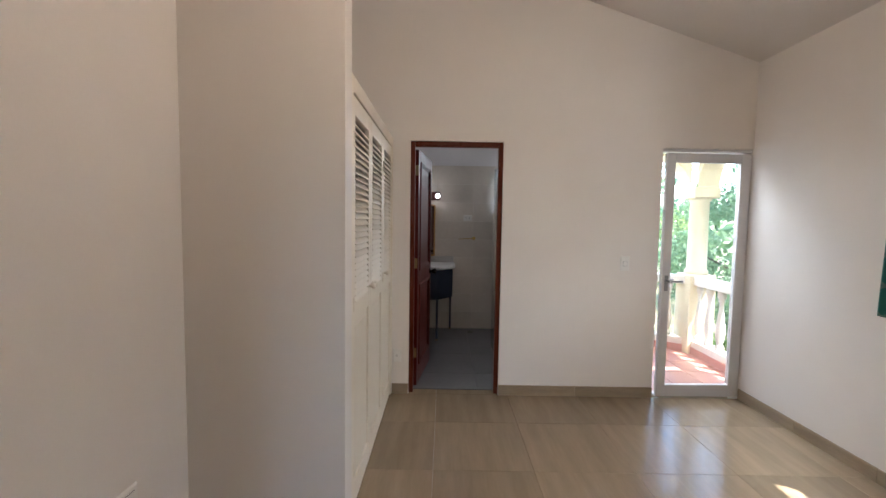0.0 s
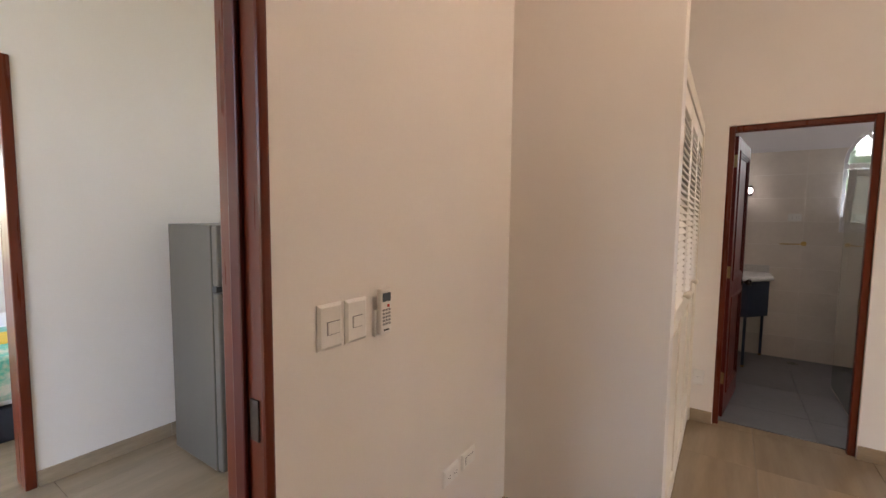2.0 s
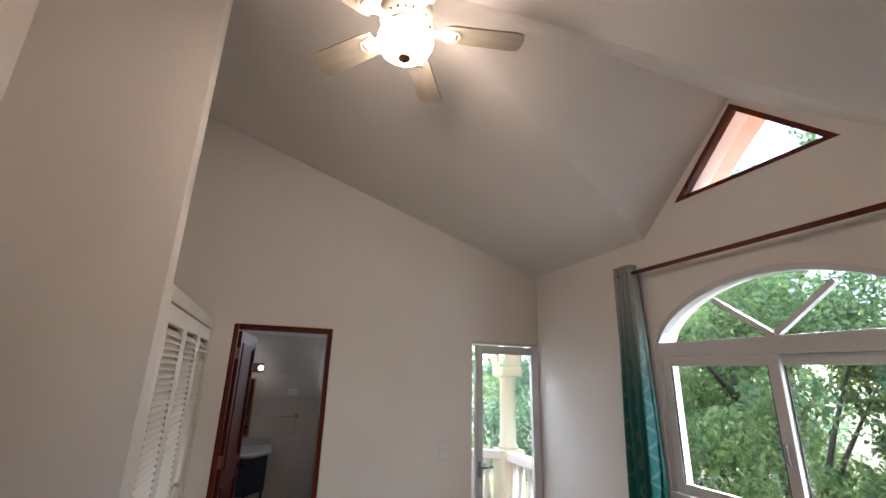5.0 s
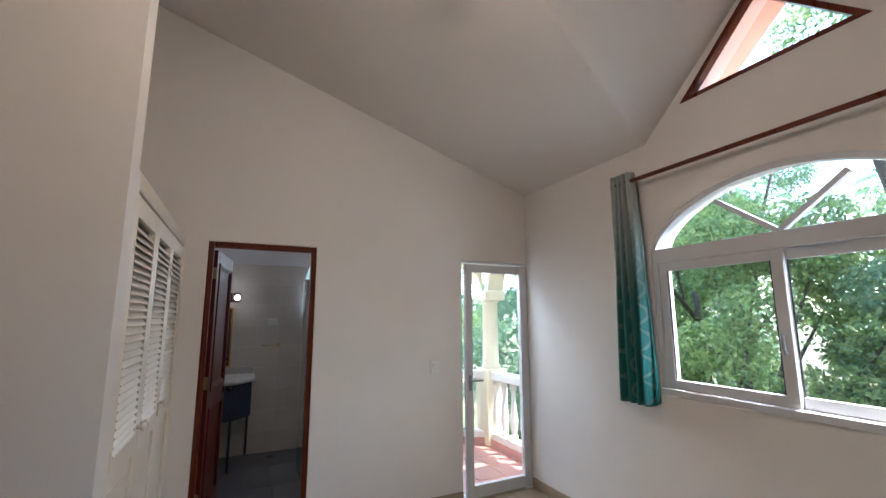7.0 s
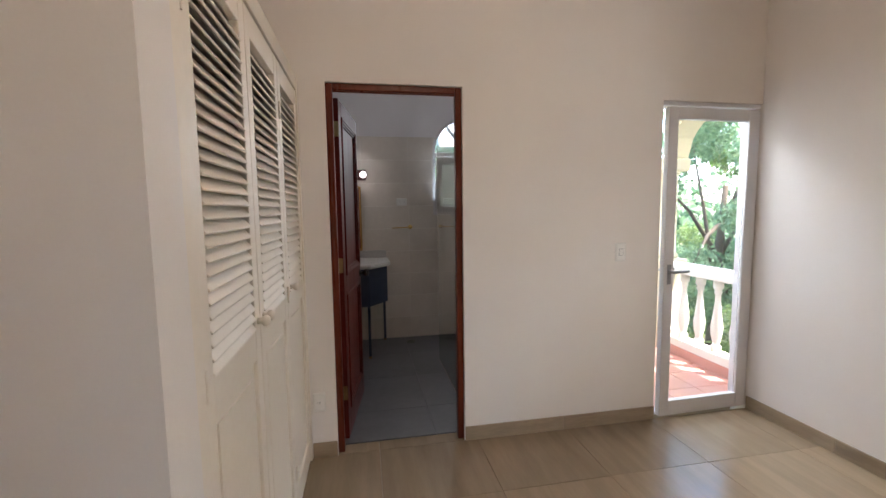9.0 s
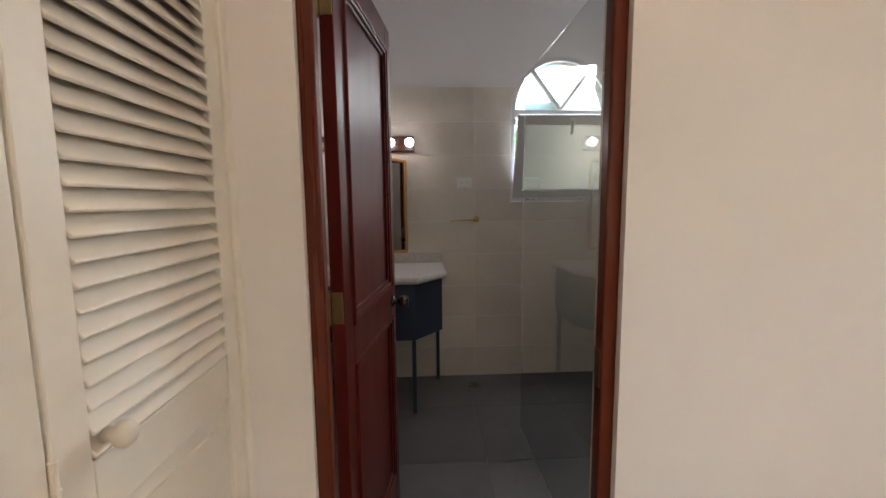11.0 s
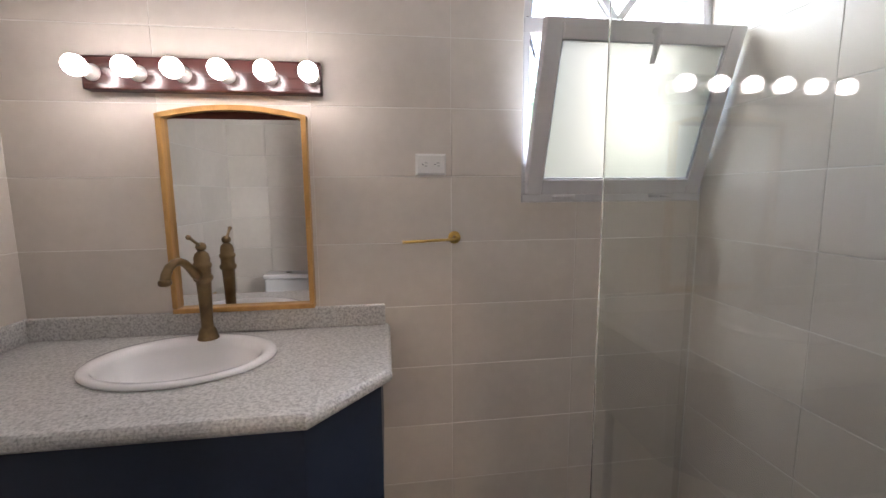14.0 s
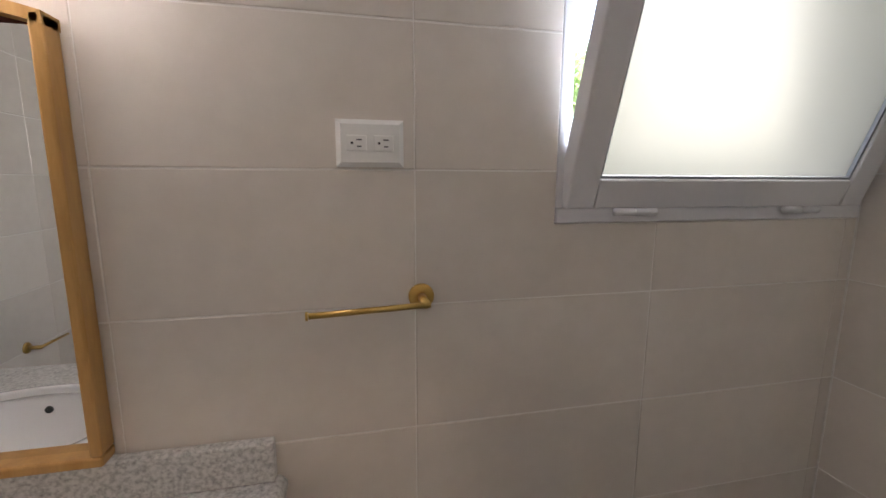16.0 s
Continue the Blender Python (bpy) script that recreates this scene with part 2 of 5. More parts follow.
# ---- plan, in metres ----
WY, WT = 3.5, 0.13            # far wall of the bedroom, its thickness
RX = 2.655                   # window wall
LX = -0.985                  # entrance wall
SY = -2.3                    # wall behind
EAVE, RISE = 2.78, 0.332     # ceiling at the window wall and its slope
BX0, BX1, BY0, BY1 = -0.96, 1.56, WY + WT, 5.71   # bathroom
BH = 2.95
VXW = -3.14                  # far wall of the living room


def ceil_z(x):
    return EAVE + RISE * (RX - x)


# ---- structure ----
bm = B()
box(bm, LX - 0.15, SY - 0.2, -0.2, RX + 0.2, WY, -0.012)
tagged(part("floor", bm, GROUT), "warm beige grout bed under wood-look floor tiles", "floor", "", "structure")
bm = B()
box(bm, BX0 - 0.15, WY, -0.2, BX1 + 0.15, BY1 + 0.2, -0.012)
tagged(part("floor_bathroom", bm, GROUT), "grey tiled bathroom floor bed", "floor", "", "structure")

# far wall with bathroom door and balcony door
DX0, DX1, DZ = -0.15, 0.613, 2.12
CX0, CX1, CZ = 1.915, RX, 2.088
bm = B()
top = lambda x: ceil_z(x) + 0.05
prism(bm, [(LX - 0.15, -0.1), (DX0, -0.1), (DX0, top(DX0)), (LX - 0.15, top(LX - 0.15))], "y", WY, WY + WT)
prism(bm, [(DX0, DZ), (DX1, DZ), (DX1, top(DX1)), (DX0, top(DX0))], "y", WY, WY + WT)
prism(bm, [(DX1, -0.1), (CX0, -0.1), (CX0, top(CX0)), (DX1, top(DX1))], "y", WY, WY + WT)
prism(bm, [(CX0, CZ), (CX1, CZ), (CX1, top(CX1)), (CX0, top(CX0))], "y", WY, WY + WT)
struct("wall_north", bm, PLASTER, "cream plaster wall with a bathroom door and a balcony door")

# window wall with arched opening and gable
WY0, WY1, WZ0, WZS, WRISE = 0.520, 2.066, 1.055, 2.02, 0.375
WC = (WY0 + WY1) / 2
RR = ((WY1 - WC) ** 2 + WRISE ** 2) / (2 * WRISE)


def arch_pts(n=24, inset=0.0):
    a0 = math.asin((WY1 - WC) / RR)
    c = WZS + WRISE - RR
    pts = []
    for i in range(n + 1):
        a = a0 - 2 * a0 * i / n
        y = (RR - inset) * math.sin(a)
        low = c + (RR - inset) * math.cos(a)
        half = WY1 - WC - inset * 0.8
        high = WZS + (WRISE - inset) * math.sqrt(max(0.0, 1 - (y / half) ** 2))
        pts.append((WC + y, max(WZS, 0.5 * (low + high))))
    return pts


GY, GZ, GH = 1.27, 3.50, 0.79    # dormer ridge: y, height, half-width at the eave
TY0, TY1, TZ0, TZ1 = 0.79, 1.75, 2.965, 3.46   # triangular opening
bm = B()
prism(bm, [(SY, -0.1), (WY + WT, -0.1), (WY + WT, WZ0), (SY, WZ0)], "x", RX, RX + 0.2)
prism(bm, [(SY, WZ0), (WY0, WZ0), (WY0, WZS), (SY, WZS)], "x", RX, RX + 0.2)
prism(bm, [(WY1, WZ0), (WY + WT, WZ0), (WY + WT, WZS), (WY1, WZS)], "x", RX, RX + 0.2)
prism(bm, [(SY, WZS), (WY0, WZS)] + arch_pts()[::-1][1:-1] + [(WY1, WZS), (WY + WT, WZS), (WY + WT, EAVE + 0.02), (SY, EAVE + 0.02)], "x", RX, RX + 0.2)
prism(bm, [(GY - GH, EAVE + 0.02), (GY + GH, EAVE + 0.02), (GY + GH - 0.16, TZ0), (GY - GH + 0.16, TZ0)], "x", RX, RX + 0.2)
prism(bm, [(GY - GH + 0.16, TZ0), (TY0, TZ0), (GY, TZ1), (GY, GZ + 0.06)], "x", RX, RX + 0.2)
prism(bm, [(GY + GH - 0.16, TZ0), (TY1, TZ0), (GY, TZ1), (GY, GZ + 0.06)], "x", RX, RX + 0.2)
struct("wall_east", bm, PLASTER, "cream plaster window wall with an arched window and a small gable")

# entrance wall
EY0, EY1, EZ = -0.38, 0.53, 2.14
bm = B()
TL = ceil_z(LX) + 0.1
box(bm, LX - 0.15, SY - 0.2, -0.1, LX, EY0, TL)
box(bm, LX - 0.15, EY1, -0.1, LX, WY, TL)
box(bm, LX - 0.15, EY0, EZ, LX, EY1, TL)
struct("wall_west", bm, PLASTER, "cream plaster wall with the open entrance doorway")
bm = B()
prism(bm, [(LX - 0.15, -0.1), (RX + 0.2, -0.1), (RX + 0.2, EAVE), (LX - 0.15, TL)], "y", SY - 0.2, SY)
struct("wall_south", bm, PLASTER, "plain cream plaster wall")

# partition between nook and closet
PX, PY0, PY1 = -0.288, 1.80, 1.93
bm = B()
prism(bm, [(LX, -0.1), (PX, -0.1), (PX, ceil_z(PX) + 0.03), (LX, ceil_z(LX) + 0.03)], "y", PY0, PY1)
struct("wall_partition", bm, PLASTER, "cream plaster partition wall beside the closet")

# ceiling: main slope with a gabled dormer over the window
def slope_pt(x, y):
    return (x, y, ceil_z(x))


RXE = RX - (GZ - EAVE) / RISE      # where the dormer ridge meets the slope
bm = B()
apex_in, apex_out = (RXE, GY, GZ), (RX + 0.02, GY, GZ)
e0, e1 = (RX + 0.02, GY - GH, EAVE), (RX + 0.02, GY + GH, EAVE)
for q in ([slope_pt(LX - 0.1, SY), slope_pt(RXE, SY), apex_in, slope_pt(RXE, WY + 0.02), slope_pt(LX - 0.1, WY + 0.02)],
          [slope_pt(RXE, SY), slope_pt(RX + 0.02, SY), e0, apex_in],
          [slope_pt(RXE, WY + 0.02), apex_in, e1, slope_pt(RX + 0.02, WY + 0.02)],
          [e0, apex_out, apex_in], [e1, apex_in, apex_out]):
    bm.faces.new([bm.verts.new(p) for p in q])
bmesh.ops.remove_doubles(bm, verts=bm.verts, dist=0.001)
bmesh.ops.recalc_face_normals(bm, faces=bm.faces)
r = bmesh.ops.extrude_face_region(bm, geom=list(bm.faces))
bmesh.ops.translate(bm, vec=(0, 0, 0.15), verts=[v for v in r["geom"] if isinstance(v, bmesh.types.BMVert)])
struct("ceiling", bm, CEIL, "sloping off-white plaster ceiling with a dormer", "ceiling")

# bathroom shell
bm = B()
box(bm, BX0 - 0.15, BY0, -0.1, BX0, BY1 + 0.2, BH)
struct("wall_bath_west", bm, BATH_PAINT, "white painted bathroom wall above tiles")
bm = B()
box(bm, BX1 + 0.012, BY0, -0.1, BX1 + 0.16, BY1 + 0.2, BH)
struct("wall_bath_east", bm, BATH_PAINT, "white painted shower wall above tiles")
VX0, VX1, VZ0, VZS = 0.80, BX1, 1.365, 2.045
VC, VR = (VX0 + VX1) / 2, (VX1 - VX0) / 2
semi = [(VC + VR * math.cos(math.pi * i / 20), VZS + VR * math.sin(math.pi * i / 20)) for i in range(21)]
bm = B()
prism(bm, [(BX0, -0.1), (BX1 + 0.012, -0.1), (BX1 + 0.012, VZ0), (BX0, VZ0)], "y", BY1 + 0.012, BY1 + 0.2)
prism(bm, [(BX0, VZ0), (VX0, VZ0), (VX0, VZS), (BX0, VZS)], "y", BY1 + 0.012, BY1 + 0.2)
prism(bm, [(BX0, VZS), (VX0, VZS)] + semi[::-1][1:-1] + [(BX1, VZS), (BX1 + 0.012, VZS), (BX1 + 0.012, BH), (BX0, BH)], "y", BY1 + 0.012, BY1 + 0.2)
struct("wall_bath_north", bm, BATH_PAINT, "white painted bathroom wall with an arched window")
bm = B()
box(bm, BX0 - 0.15, BY0 - 0.0, BH, BX1 + 0.16, BY1 + 0.2, BH + 0.12)
struct("ceiling_bathroom", bm, BATH_PAINT, "white painted bathroom ceiling", "ceiling")

# ---- door frames and skirting ----
def frame_set(name, x0, x1, z, y0, y1, w, label):
    """A shallow timber door lining with a stop under its head."""
    e = thing(name, (0, 0, 0), label, "door frame")
    for nm, q in (("jamb", (x0, 0, x0 + w, z)), ("jamb", (x1 - w, 0, x1, z)), ("head", (x0 + w, z - w, x1 - w, z))):
        bm = box(B(), q[0], y0, q[1], q[2], y1, q[3], 0.006)
        part(nm, bm, JAMBWOOD, e)
    part("stop", box(B(), x0 + w, y0 + 0.008, z - w - 0.008, x1 - w, y0 + 0.024, z - w, 0.003), JAMBWOOD, e)
    return e


bath_frame = frame_set("door_frame", DX0, DX1, DZ, WY + 0.020, WY + 0.066, 0.038, "polished red-brown hardwood lining of the bathroom doorway")
part("strike_plate", box(B(), DX1 - 0.0415, WY + 0.030, 0.90, DX1 - 0.0375, WY + 0.056, 1.0, 0.001), BRONZE, bath_frame, "dark bronze strike plate")

e = thing("entrance_frame", (0, 0, 0), "dark red-brown hardwood lining of the open entrance doorway", "door frame")
part("jamb", box(B(), LX - 0.165, EY1 - 0.028, 0, LX + 0.008, EY1, EZ, 0.008), JAMBWOOD, e)
part("jamb", box(B(), LX - 0.165, EY0, 0, LX + 0.008, EY0 + 0.028, EZ, 0.008), JAMBWOOD, e)
part("head", box(B(), LX - 0.165, EY0 + 0.028, EZ - 0.035, LX + 0.008, EY1 - 0.028, EZ, 0.008), JAMBWOOD, e)
part("stop", box(B(), LX - 0.10, EY1 - 0.042, 0, LX - 0.055, EY1 - 0.0285, EZ - 0.035, 0.005), MAHOGANY, e)
part("stop", box(B(), LX - 0.10, EY0 + 0.0285, 0, LX - 0.055, EY0 + 0.042, EZ - 0.035, 0.005), MAHOGANY, e)
part("strike_plate", box(B(), LX - 0.045, EY1 - 0.033, 0.95, LX - 0.012, EY1 - 0.0275, 1.05, 0.002), DARKMETAL, e, "dark scratched strike plate")


def skirting(x0, y0, x1, y1, nx, ny, seg=0.6):
    """Pieces of skirting tile along a wall; (nx, ny) points into the room."""
    length = math.hypot(x1 - x0, y1 - y0)
    n = max(1, round(length / seg))
    for i in range(n):
        a, b = i / n, (i + 1) / n
        g = 0.0015 / length
        ax, ay, bx, by = x0 + (x1 - x0) * (a + g), y0 + (y1 - y0) * (a + g), x0 + (x1 - x0) * (b - g), y0 + (y1 - y0) * (b - g)
        xs, ys = sorted((ax, bx)), sorted((ay, by))
        bm = box(B(), min(xs[0], xs[0] + nx * 0.011), min(ys[0], ys[0] + ny * 0.011), 0.0, max(xs[1], xs[1] + nx * 0.011), max(ys[1], ys[1] + ny * 0.011), 0.088, 0.002)
        tagged(part("baseboard", bm, SKIRT), "brown wood-look tile skirting", "baseboard", "skirting tiles", "structure")


skirting(-0.29, WY, DX0 - 0.001, WY, 0, -1)
skirting(DX1 + 0.001, WY, CX0, WY, 0, -1)
skirting(RX, SY, RX, WY, -1, 0)
skirting(LX, EY1 + 0.002, LX, PY0, 1, 0)
skirting(LX + 0.012, PY0, PX, PY0, 0, -1)
skirting(VXW, 0.536, VXW, 1.86, 1, 0)


# ---- doors ----
def panel_door(name, width, height, thick, label):
    """A two-panel timber door about its hinge edge: x runs along the leaf, the visible face is at y = 0 and looks to -y."""
    e = thing(name, (0, 0, 0), label, "door")
    st, z1, z2 = 0.085, 0.885, 1.02
    for nm, q in (("stile", (0, 0, st, height)), ("stile", (width - st, 0, width, height)), ("bottom_rail", (st, 0, width - st, 0.17)),
                  ("lock_rail", (st, z1, width - st, z2)), ("top_rail", (st, height - 0.1, width - st, height))):
        part(nm, box(B(), q[0], 0, q[1], q[2], thick, q[3], 0.003), MAHOGANY, e)
    for z0, zt in ((0.17, z1), (z2, height - 0.1)):
        part("panel", box(B(), st, 0.013, z0, width - st, thick - 0.013, zt), MAHOGANY, e)
        for side in (0, 1):
            face = (lambda d: -d) if side == 0 else (lambda d: thick + d)
            bm = B()
            for k, (w, d0, d1) in enumerate(((0.014, -0.013, 0.009), (0.013, -0.013, 0.005), (0.012, -0.013, -0.003))):
                o = sum((0.014, 0.013, 0.012)[:k])
                a, b, c, d = st - 0.008 + o, z0 - 0.008 + o, width - st + 0.008 - o, zt + 0.008 - o
                ys = sorted((face(d0), face(d1)))
                for q in ((a, b, a + w, d), (c - w, b, c, d), (a + w, b, c - w, b + w), (a + w, d - w, c - w, d)):
                    box(bm, q[0], ys[0], q[1], q[2], ys[1], q[3], 0.0025)
            part("moulding", bm, MAHOGANY, e)
    bm = lathe(B(), [(0.026, 0), (0.026, -0.005), (0.012, -0.008), (0.010, -0.026), (0.022, -0.034), (0.028, -0.046), (0.027, -0.060), (0.016, -0.068)], (width - 0.055, 0, 0.945), 20, "y")
    knob = part("door_knob", bm, CHROME, e, "dark polished round knob", True)
    bm = lathe(B(), [(0.026, thick), (0.026, thick + 0.005), (0.012, thick + 0.008), (0.010, thick + 0.026), (0.026, thick + 0.036), (0.028, thick + 0.05), (0.016, thick + 0.066)], (width - 0.055, 0, 0.945), 20, "y")
    part("door_knob", bm, CHROME, e, "dark polished round knob", True)
    for z in (0.25, 1.04, 1.84):
        h = part("hinge", box(B(), -0.004, 0.002, z, -0.001, thick - 0.004, z + 0.088, 0.001), DULLBRASS, e, "brass butt hinge")
        part("hinge_pin", lathe(B(), [(0.006, z - 0.004), (0.006, z + 0.092)], (-0.003, thick + 0.004, 0), 10), DULLBRASS, h)
        part("hinge_leaf", box(B(), -0.034, thick - 0.002, z, -0.006, thick + 0.001, z + 0.088, 0.001), DULLBRASS, h)
    return e


bath_door = panel_door("door_1", 0.70, 2.06, 0.038, "dark mahogany two-panel bathroom door standing open")
bath_door.matrix_world = pose(-0.090, 3.645, 0.012, 0, 0, 82.5)

# balcony door: aluminium, ajar
e = thing("door_frame_balcony", (0, 0, 0), "white aluminium frame of the balcony door", "door frame")
for q in ((CX0 + 0.001, 0, CX0 + 0.014, CZ - 0.025), (CX1 - 0.045, 0, CX1 - 0.001, CZ - 0.025)):
    part("frame_bar", box(B(), q[0], WY + 0.058, q[1], q[2], WY + 0.12, q[3], 0.003), ALU, e)
part("head_bar", box(B(), CX0 + 0.001, WY + 0.012, CZ - 0.025, CX1 - 0.001, WY + 0.12, CZ - 0.001, 0.003), ALU, e)
part("sill_bar", box(B(), CX0 + 0.014, WY + 0.058, -0.01, CX1 - 0.045, WY + 0.12, 0.012, 0.003), ALU, e)
e = thing("door_2", (0, 0, 0), "white aluminium glazed balcony door standing ajar", "door")
LW, LH = 0.700, 2.035
for nm, q in (("stile", (0, 0, 0.085, LH)), ("stile", (LW - 0.07, 0, LW, LH)), ("rail", (0.085, 0, LW - 0.07, 0.1)), ("rail", (0.085, LH - 0.075, LW - 0.07, LH))):
    part(nm, box(B(), q[0], -0.022, q[1], q[2], 0.022, q[3], 0.004), ALU, e)
pane = part("pane", box(B(), 0.085, -0.004, 0.1, LW - 0.07, 0.004, LH - 0.075), GLASS, e, "clear glass pane")
pane.visible_shadow = False
for s in (-1, 1):
    bm = B()
    tube(bm, [(LW - 0.035, s * 0.022, 0.985), (LW - 0.035, s * 0.062, 0.985), (LW - 0.05, s * 0.067, 0.985), (LW - 0.15, s * 0.067, 0.985)], [0.009, 0.009, 0.009, 0.008], 8)
    h = part("lever_handle", bm, GREY_ALU, e, "grey lever handle", True)
    part("rose", box(B(), LW - 0.05, min(s * 0.022, s * 0.029), 0.90, LW - 0.02, max(s * 0.022, s * 0.029), 1.03, 0.004), GREY_ALU, h)
e.matrix_world = pose(2.649, 3.530, 0.015, 0, 0, 180 + 1.8)


# ---- arched window ----
def ring(bm, outer, inner, x0, x1):
    """A flat arched bar between two outlines of (y, z) points."""
    n = len(outer)
    v = [[bm.verts.new((x, *p)) for p in pts] for x in (x0, x1) for pts in (outer, inner)]
    for i in range(n - 1):
        for a, b in ((0, 1), (2, 0), (1, 3), (3, 2)):
            bm.faces.new((v[a][i], v[a][i + 1], v[b][i + 1], v[b][i]))
    for i in (0, n - 1):
        bm.faces.new((v[0][i], v[1][i], v[3][i], v[2][i]))


win = thing("window_1", (0, 0, 0), "white aluminium arched window with sliding sashes", "window")
X0, X1 = RX + 0.006, RX + 0.075
T0, T1 = 1.925, 2.02
bm = B()
ring(bm, arch_pts(28), arch_pts(28, 0.035), X0, X1)
part("arch_frame", bm, ALU, win)
part("transom", box(B(), X0, WY0 + 0.001, T0, X1, WY1 - 0.001, T1 - 0.001, 0.004), ALU, win)
for a, b in ((WY0 + 0.001, WY0 + 0.04), (WY1 - 0.04, WY1 - 0.001)):
    part("jamb_bar", box(B(), X0, a, WZ0 + 0.045, X1, b, T0, 0.004), ALU, win)
part("sill_bar", box(B(), X0 - 0.02, WY0 + 0.001, WZ0 + 0.001, X1, WY1 - 0.001, WZ0 + 0.045, 0.006), ALU, win)
for s in (-1, 1):
    d = Vector((s * 0.36, 0.275)).normalized()
    bm = B()
    nrm = Vector((-d.y, d.x)) * 0.014
    p0, p1 = Vector((WC, T1)) + d * 0.01, Vector((WC, T1)) + d * 0.405
    prism(bm, [tuple(p0 + nrm), tuple(p0 - nrm), tuple(p1 - nrm), tuple(p1 + nrm)], "x", X0 + 0.015, X1 - 0.015)
    part("glazing_bar", bm, ALU, win)
bm = B()
prism(bm, [(WY0 + 0.03, T1)] + arch_pts(24, 0.03)[::-1] + [(WY1 - 0.03, T1)], "x", RX + 0.038, RX + 0.043)
pn = part("arch_pane", bm, GLASS, win, "clear glass fanlight")
pn.visible_shadow = False
for nm, y0, y1, off in (("sash", 1.285, WY1 - 0.041, 0.0), ("sash", WY0 + 0.041, 1.345, 0.034)):
    x0 = RX + 0.010 + off
    b = 0.06
    sash = part(nm, box(B(), x0, y0, WZ0 + 0.046, x0 + 0.028, y0 + b, T0 - 0.002, 0.004), ALU, win)
    part("stile", box(B(), x0, y1 - b, WZ0 + 0.046, x0 + 0.028, y1, T0 - 0.002, 0.004), ALU, sash)
    part("rail", box(B(), x0, y0 + b, WZ0 + 0.046, x0 + 0.028, y1 - b, WZ0 + 0.105, 0.004), ALU, sash)
    part("rail", box(B(), x0, y0 + b, T0 - 0.06, x0 + 0.028, y1 - b, T0 - 0.002, 0.004), ALU, sash)
    for q in ((y0 + b, y0 + b + 0.006), (y1 - b - 0.006, y1 - b)):
        part("gasket", box(B(), x0 + 0.004, q[0], WZ0 + 0.105, x0 + 0.012, q[1], T0 - 0.06), RUBBER, sash)
    pn = part("pane", box(B(), x0 + 0.012, y0 + b, WZ0 + 0.105, x0 + 0.017, y1 - b, T0 - 0.06), GLASS, sash, "clear glass pane")
    pn.visible_shadow = False
    if off == 0:
        part("latch", tube(B(), [(x0 - 0.002, y0 + 0.035, 1.47), (x0 - 0.016, y0 + 0.035, 1.475), (x0 - 0.018, y0 + 0.035, 1.40), (x0 - 0.004, y0 + 0.035, 1.37)], 0.009, 8), GREY_ALU, sash, "grey crescent latch", True)

# triangular gable window
tw = thing("window_2", (0, 0, 0), "triangular gable window with a red-brown timber frame", "window")
tri_o = [(TY0, TZ0), (TY1, TZ0), (GY, TZ1)]
cen = Vector((GY, TZ0 + (TZ1 - TZ0) * 0.36))
tri_i = [tuple(cen + (Vector(p) - cen) * 0.865) for p in tri_o]
for i in range(3):
    bm = B()
    j = (i + 1) % 3
    prism(bm, [tri_o[i], tri_o[j], tri_i[j], tri_i[i]], "x", RX - 0.008, RX + 0.05)
    part("frame_bar", bm, JAMBWOOD, tw)
pn = part("pane", prism(B(), tri_i, "x", RX + 0.022, RX + 0.027), GLASS, tw, "clear glass pane")
pn.visible_shadow = False

# outside: dormer soffit, eave
bm = B()
for s in (-1, 1):
    prism(bm, [(GY, GZ + 0.02), (GY + s * 0.95, GZ + 0.02 - 0.95 * 0.91), (GY + s * 0.95, GZ + 0.12 - 0.95 * 0.91), (GY, GZ + 0.13)], "x", RX + 0.2, RX + 0.42)
tagged(part("dormer_soffit", bm, PINKSTUCCO), "pink stucco overhang of the dormer roof", "roof", "", "structure")
bm = B()
for y0, y1 in ((SY - 0.3, GY - 0.96), (GY + 0.96, WY + 0.1)):
    prism(bm, [(RX + 0.2, EAVE - 0.1), (RX + 0.72, EAVE - 0.28), (RX + 0.72, EAVE - 0.14), (RX + 0.2, EAVE + 0.04)], "y", y0, y1)
# Unseen slab added to keep direct sun off the balcony floor.
box(bm, RX + 0.201, 2.75, 2.70, 4.1, WY + WT - 0.125, 2.84)
tagged(part("eave", bm, PINKSTUCCO), "pink stucco roof overhang along the window wall with an added sun-blocking slab", "roof", "", "structure")
bm = B()
prism(bm, [(RX + 0.2, 2.70), (RX + 0.62, 2.68), (RX + 0.62, 2.76), (RX + 0.2, 2.78)], "y", GY - 0.958, GY + 0.958)
tagged(part("eave_strip", bm, PINKSTUCCO), "pink stucco ledge between window and gable", "roof", "", "structure")


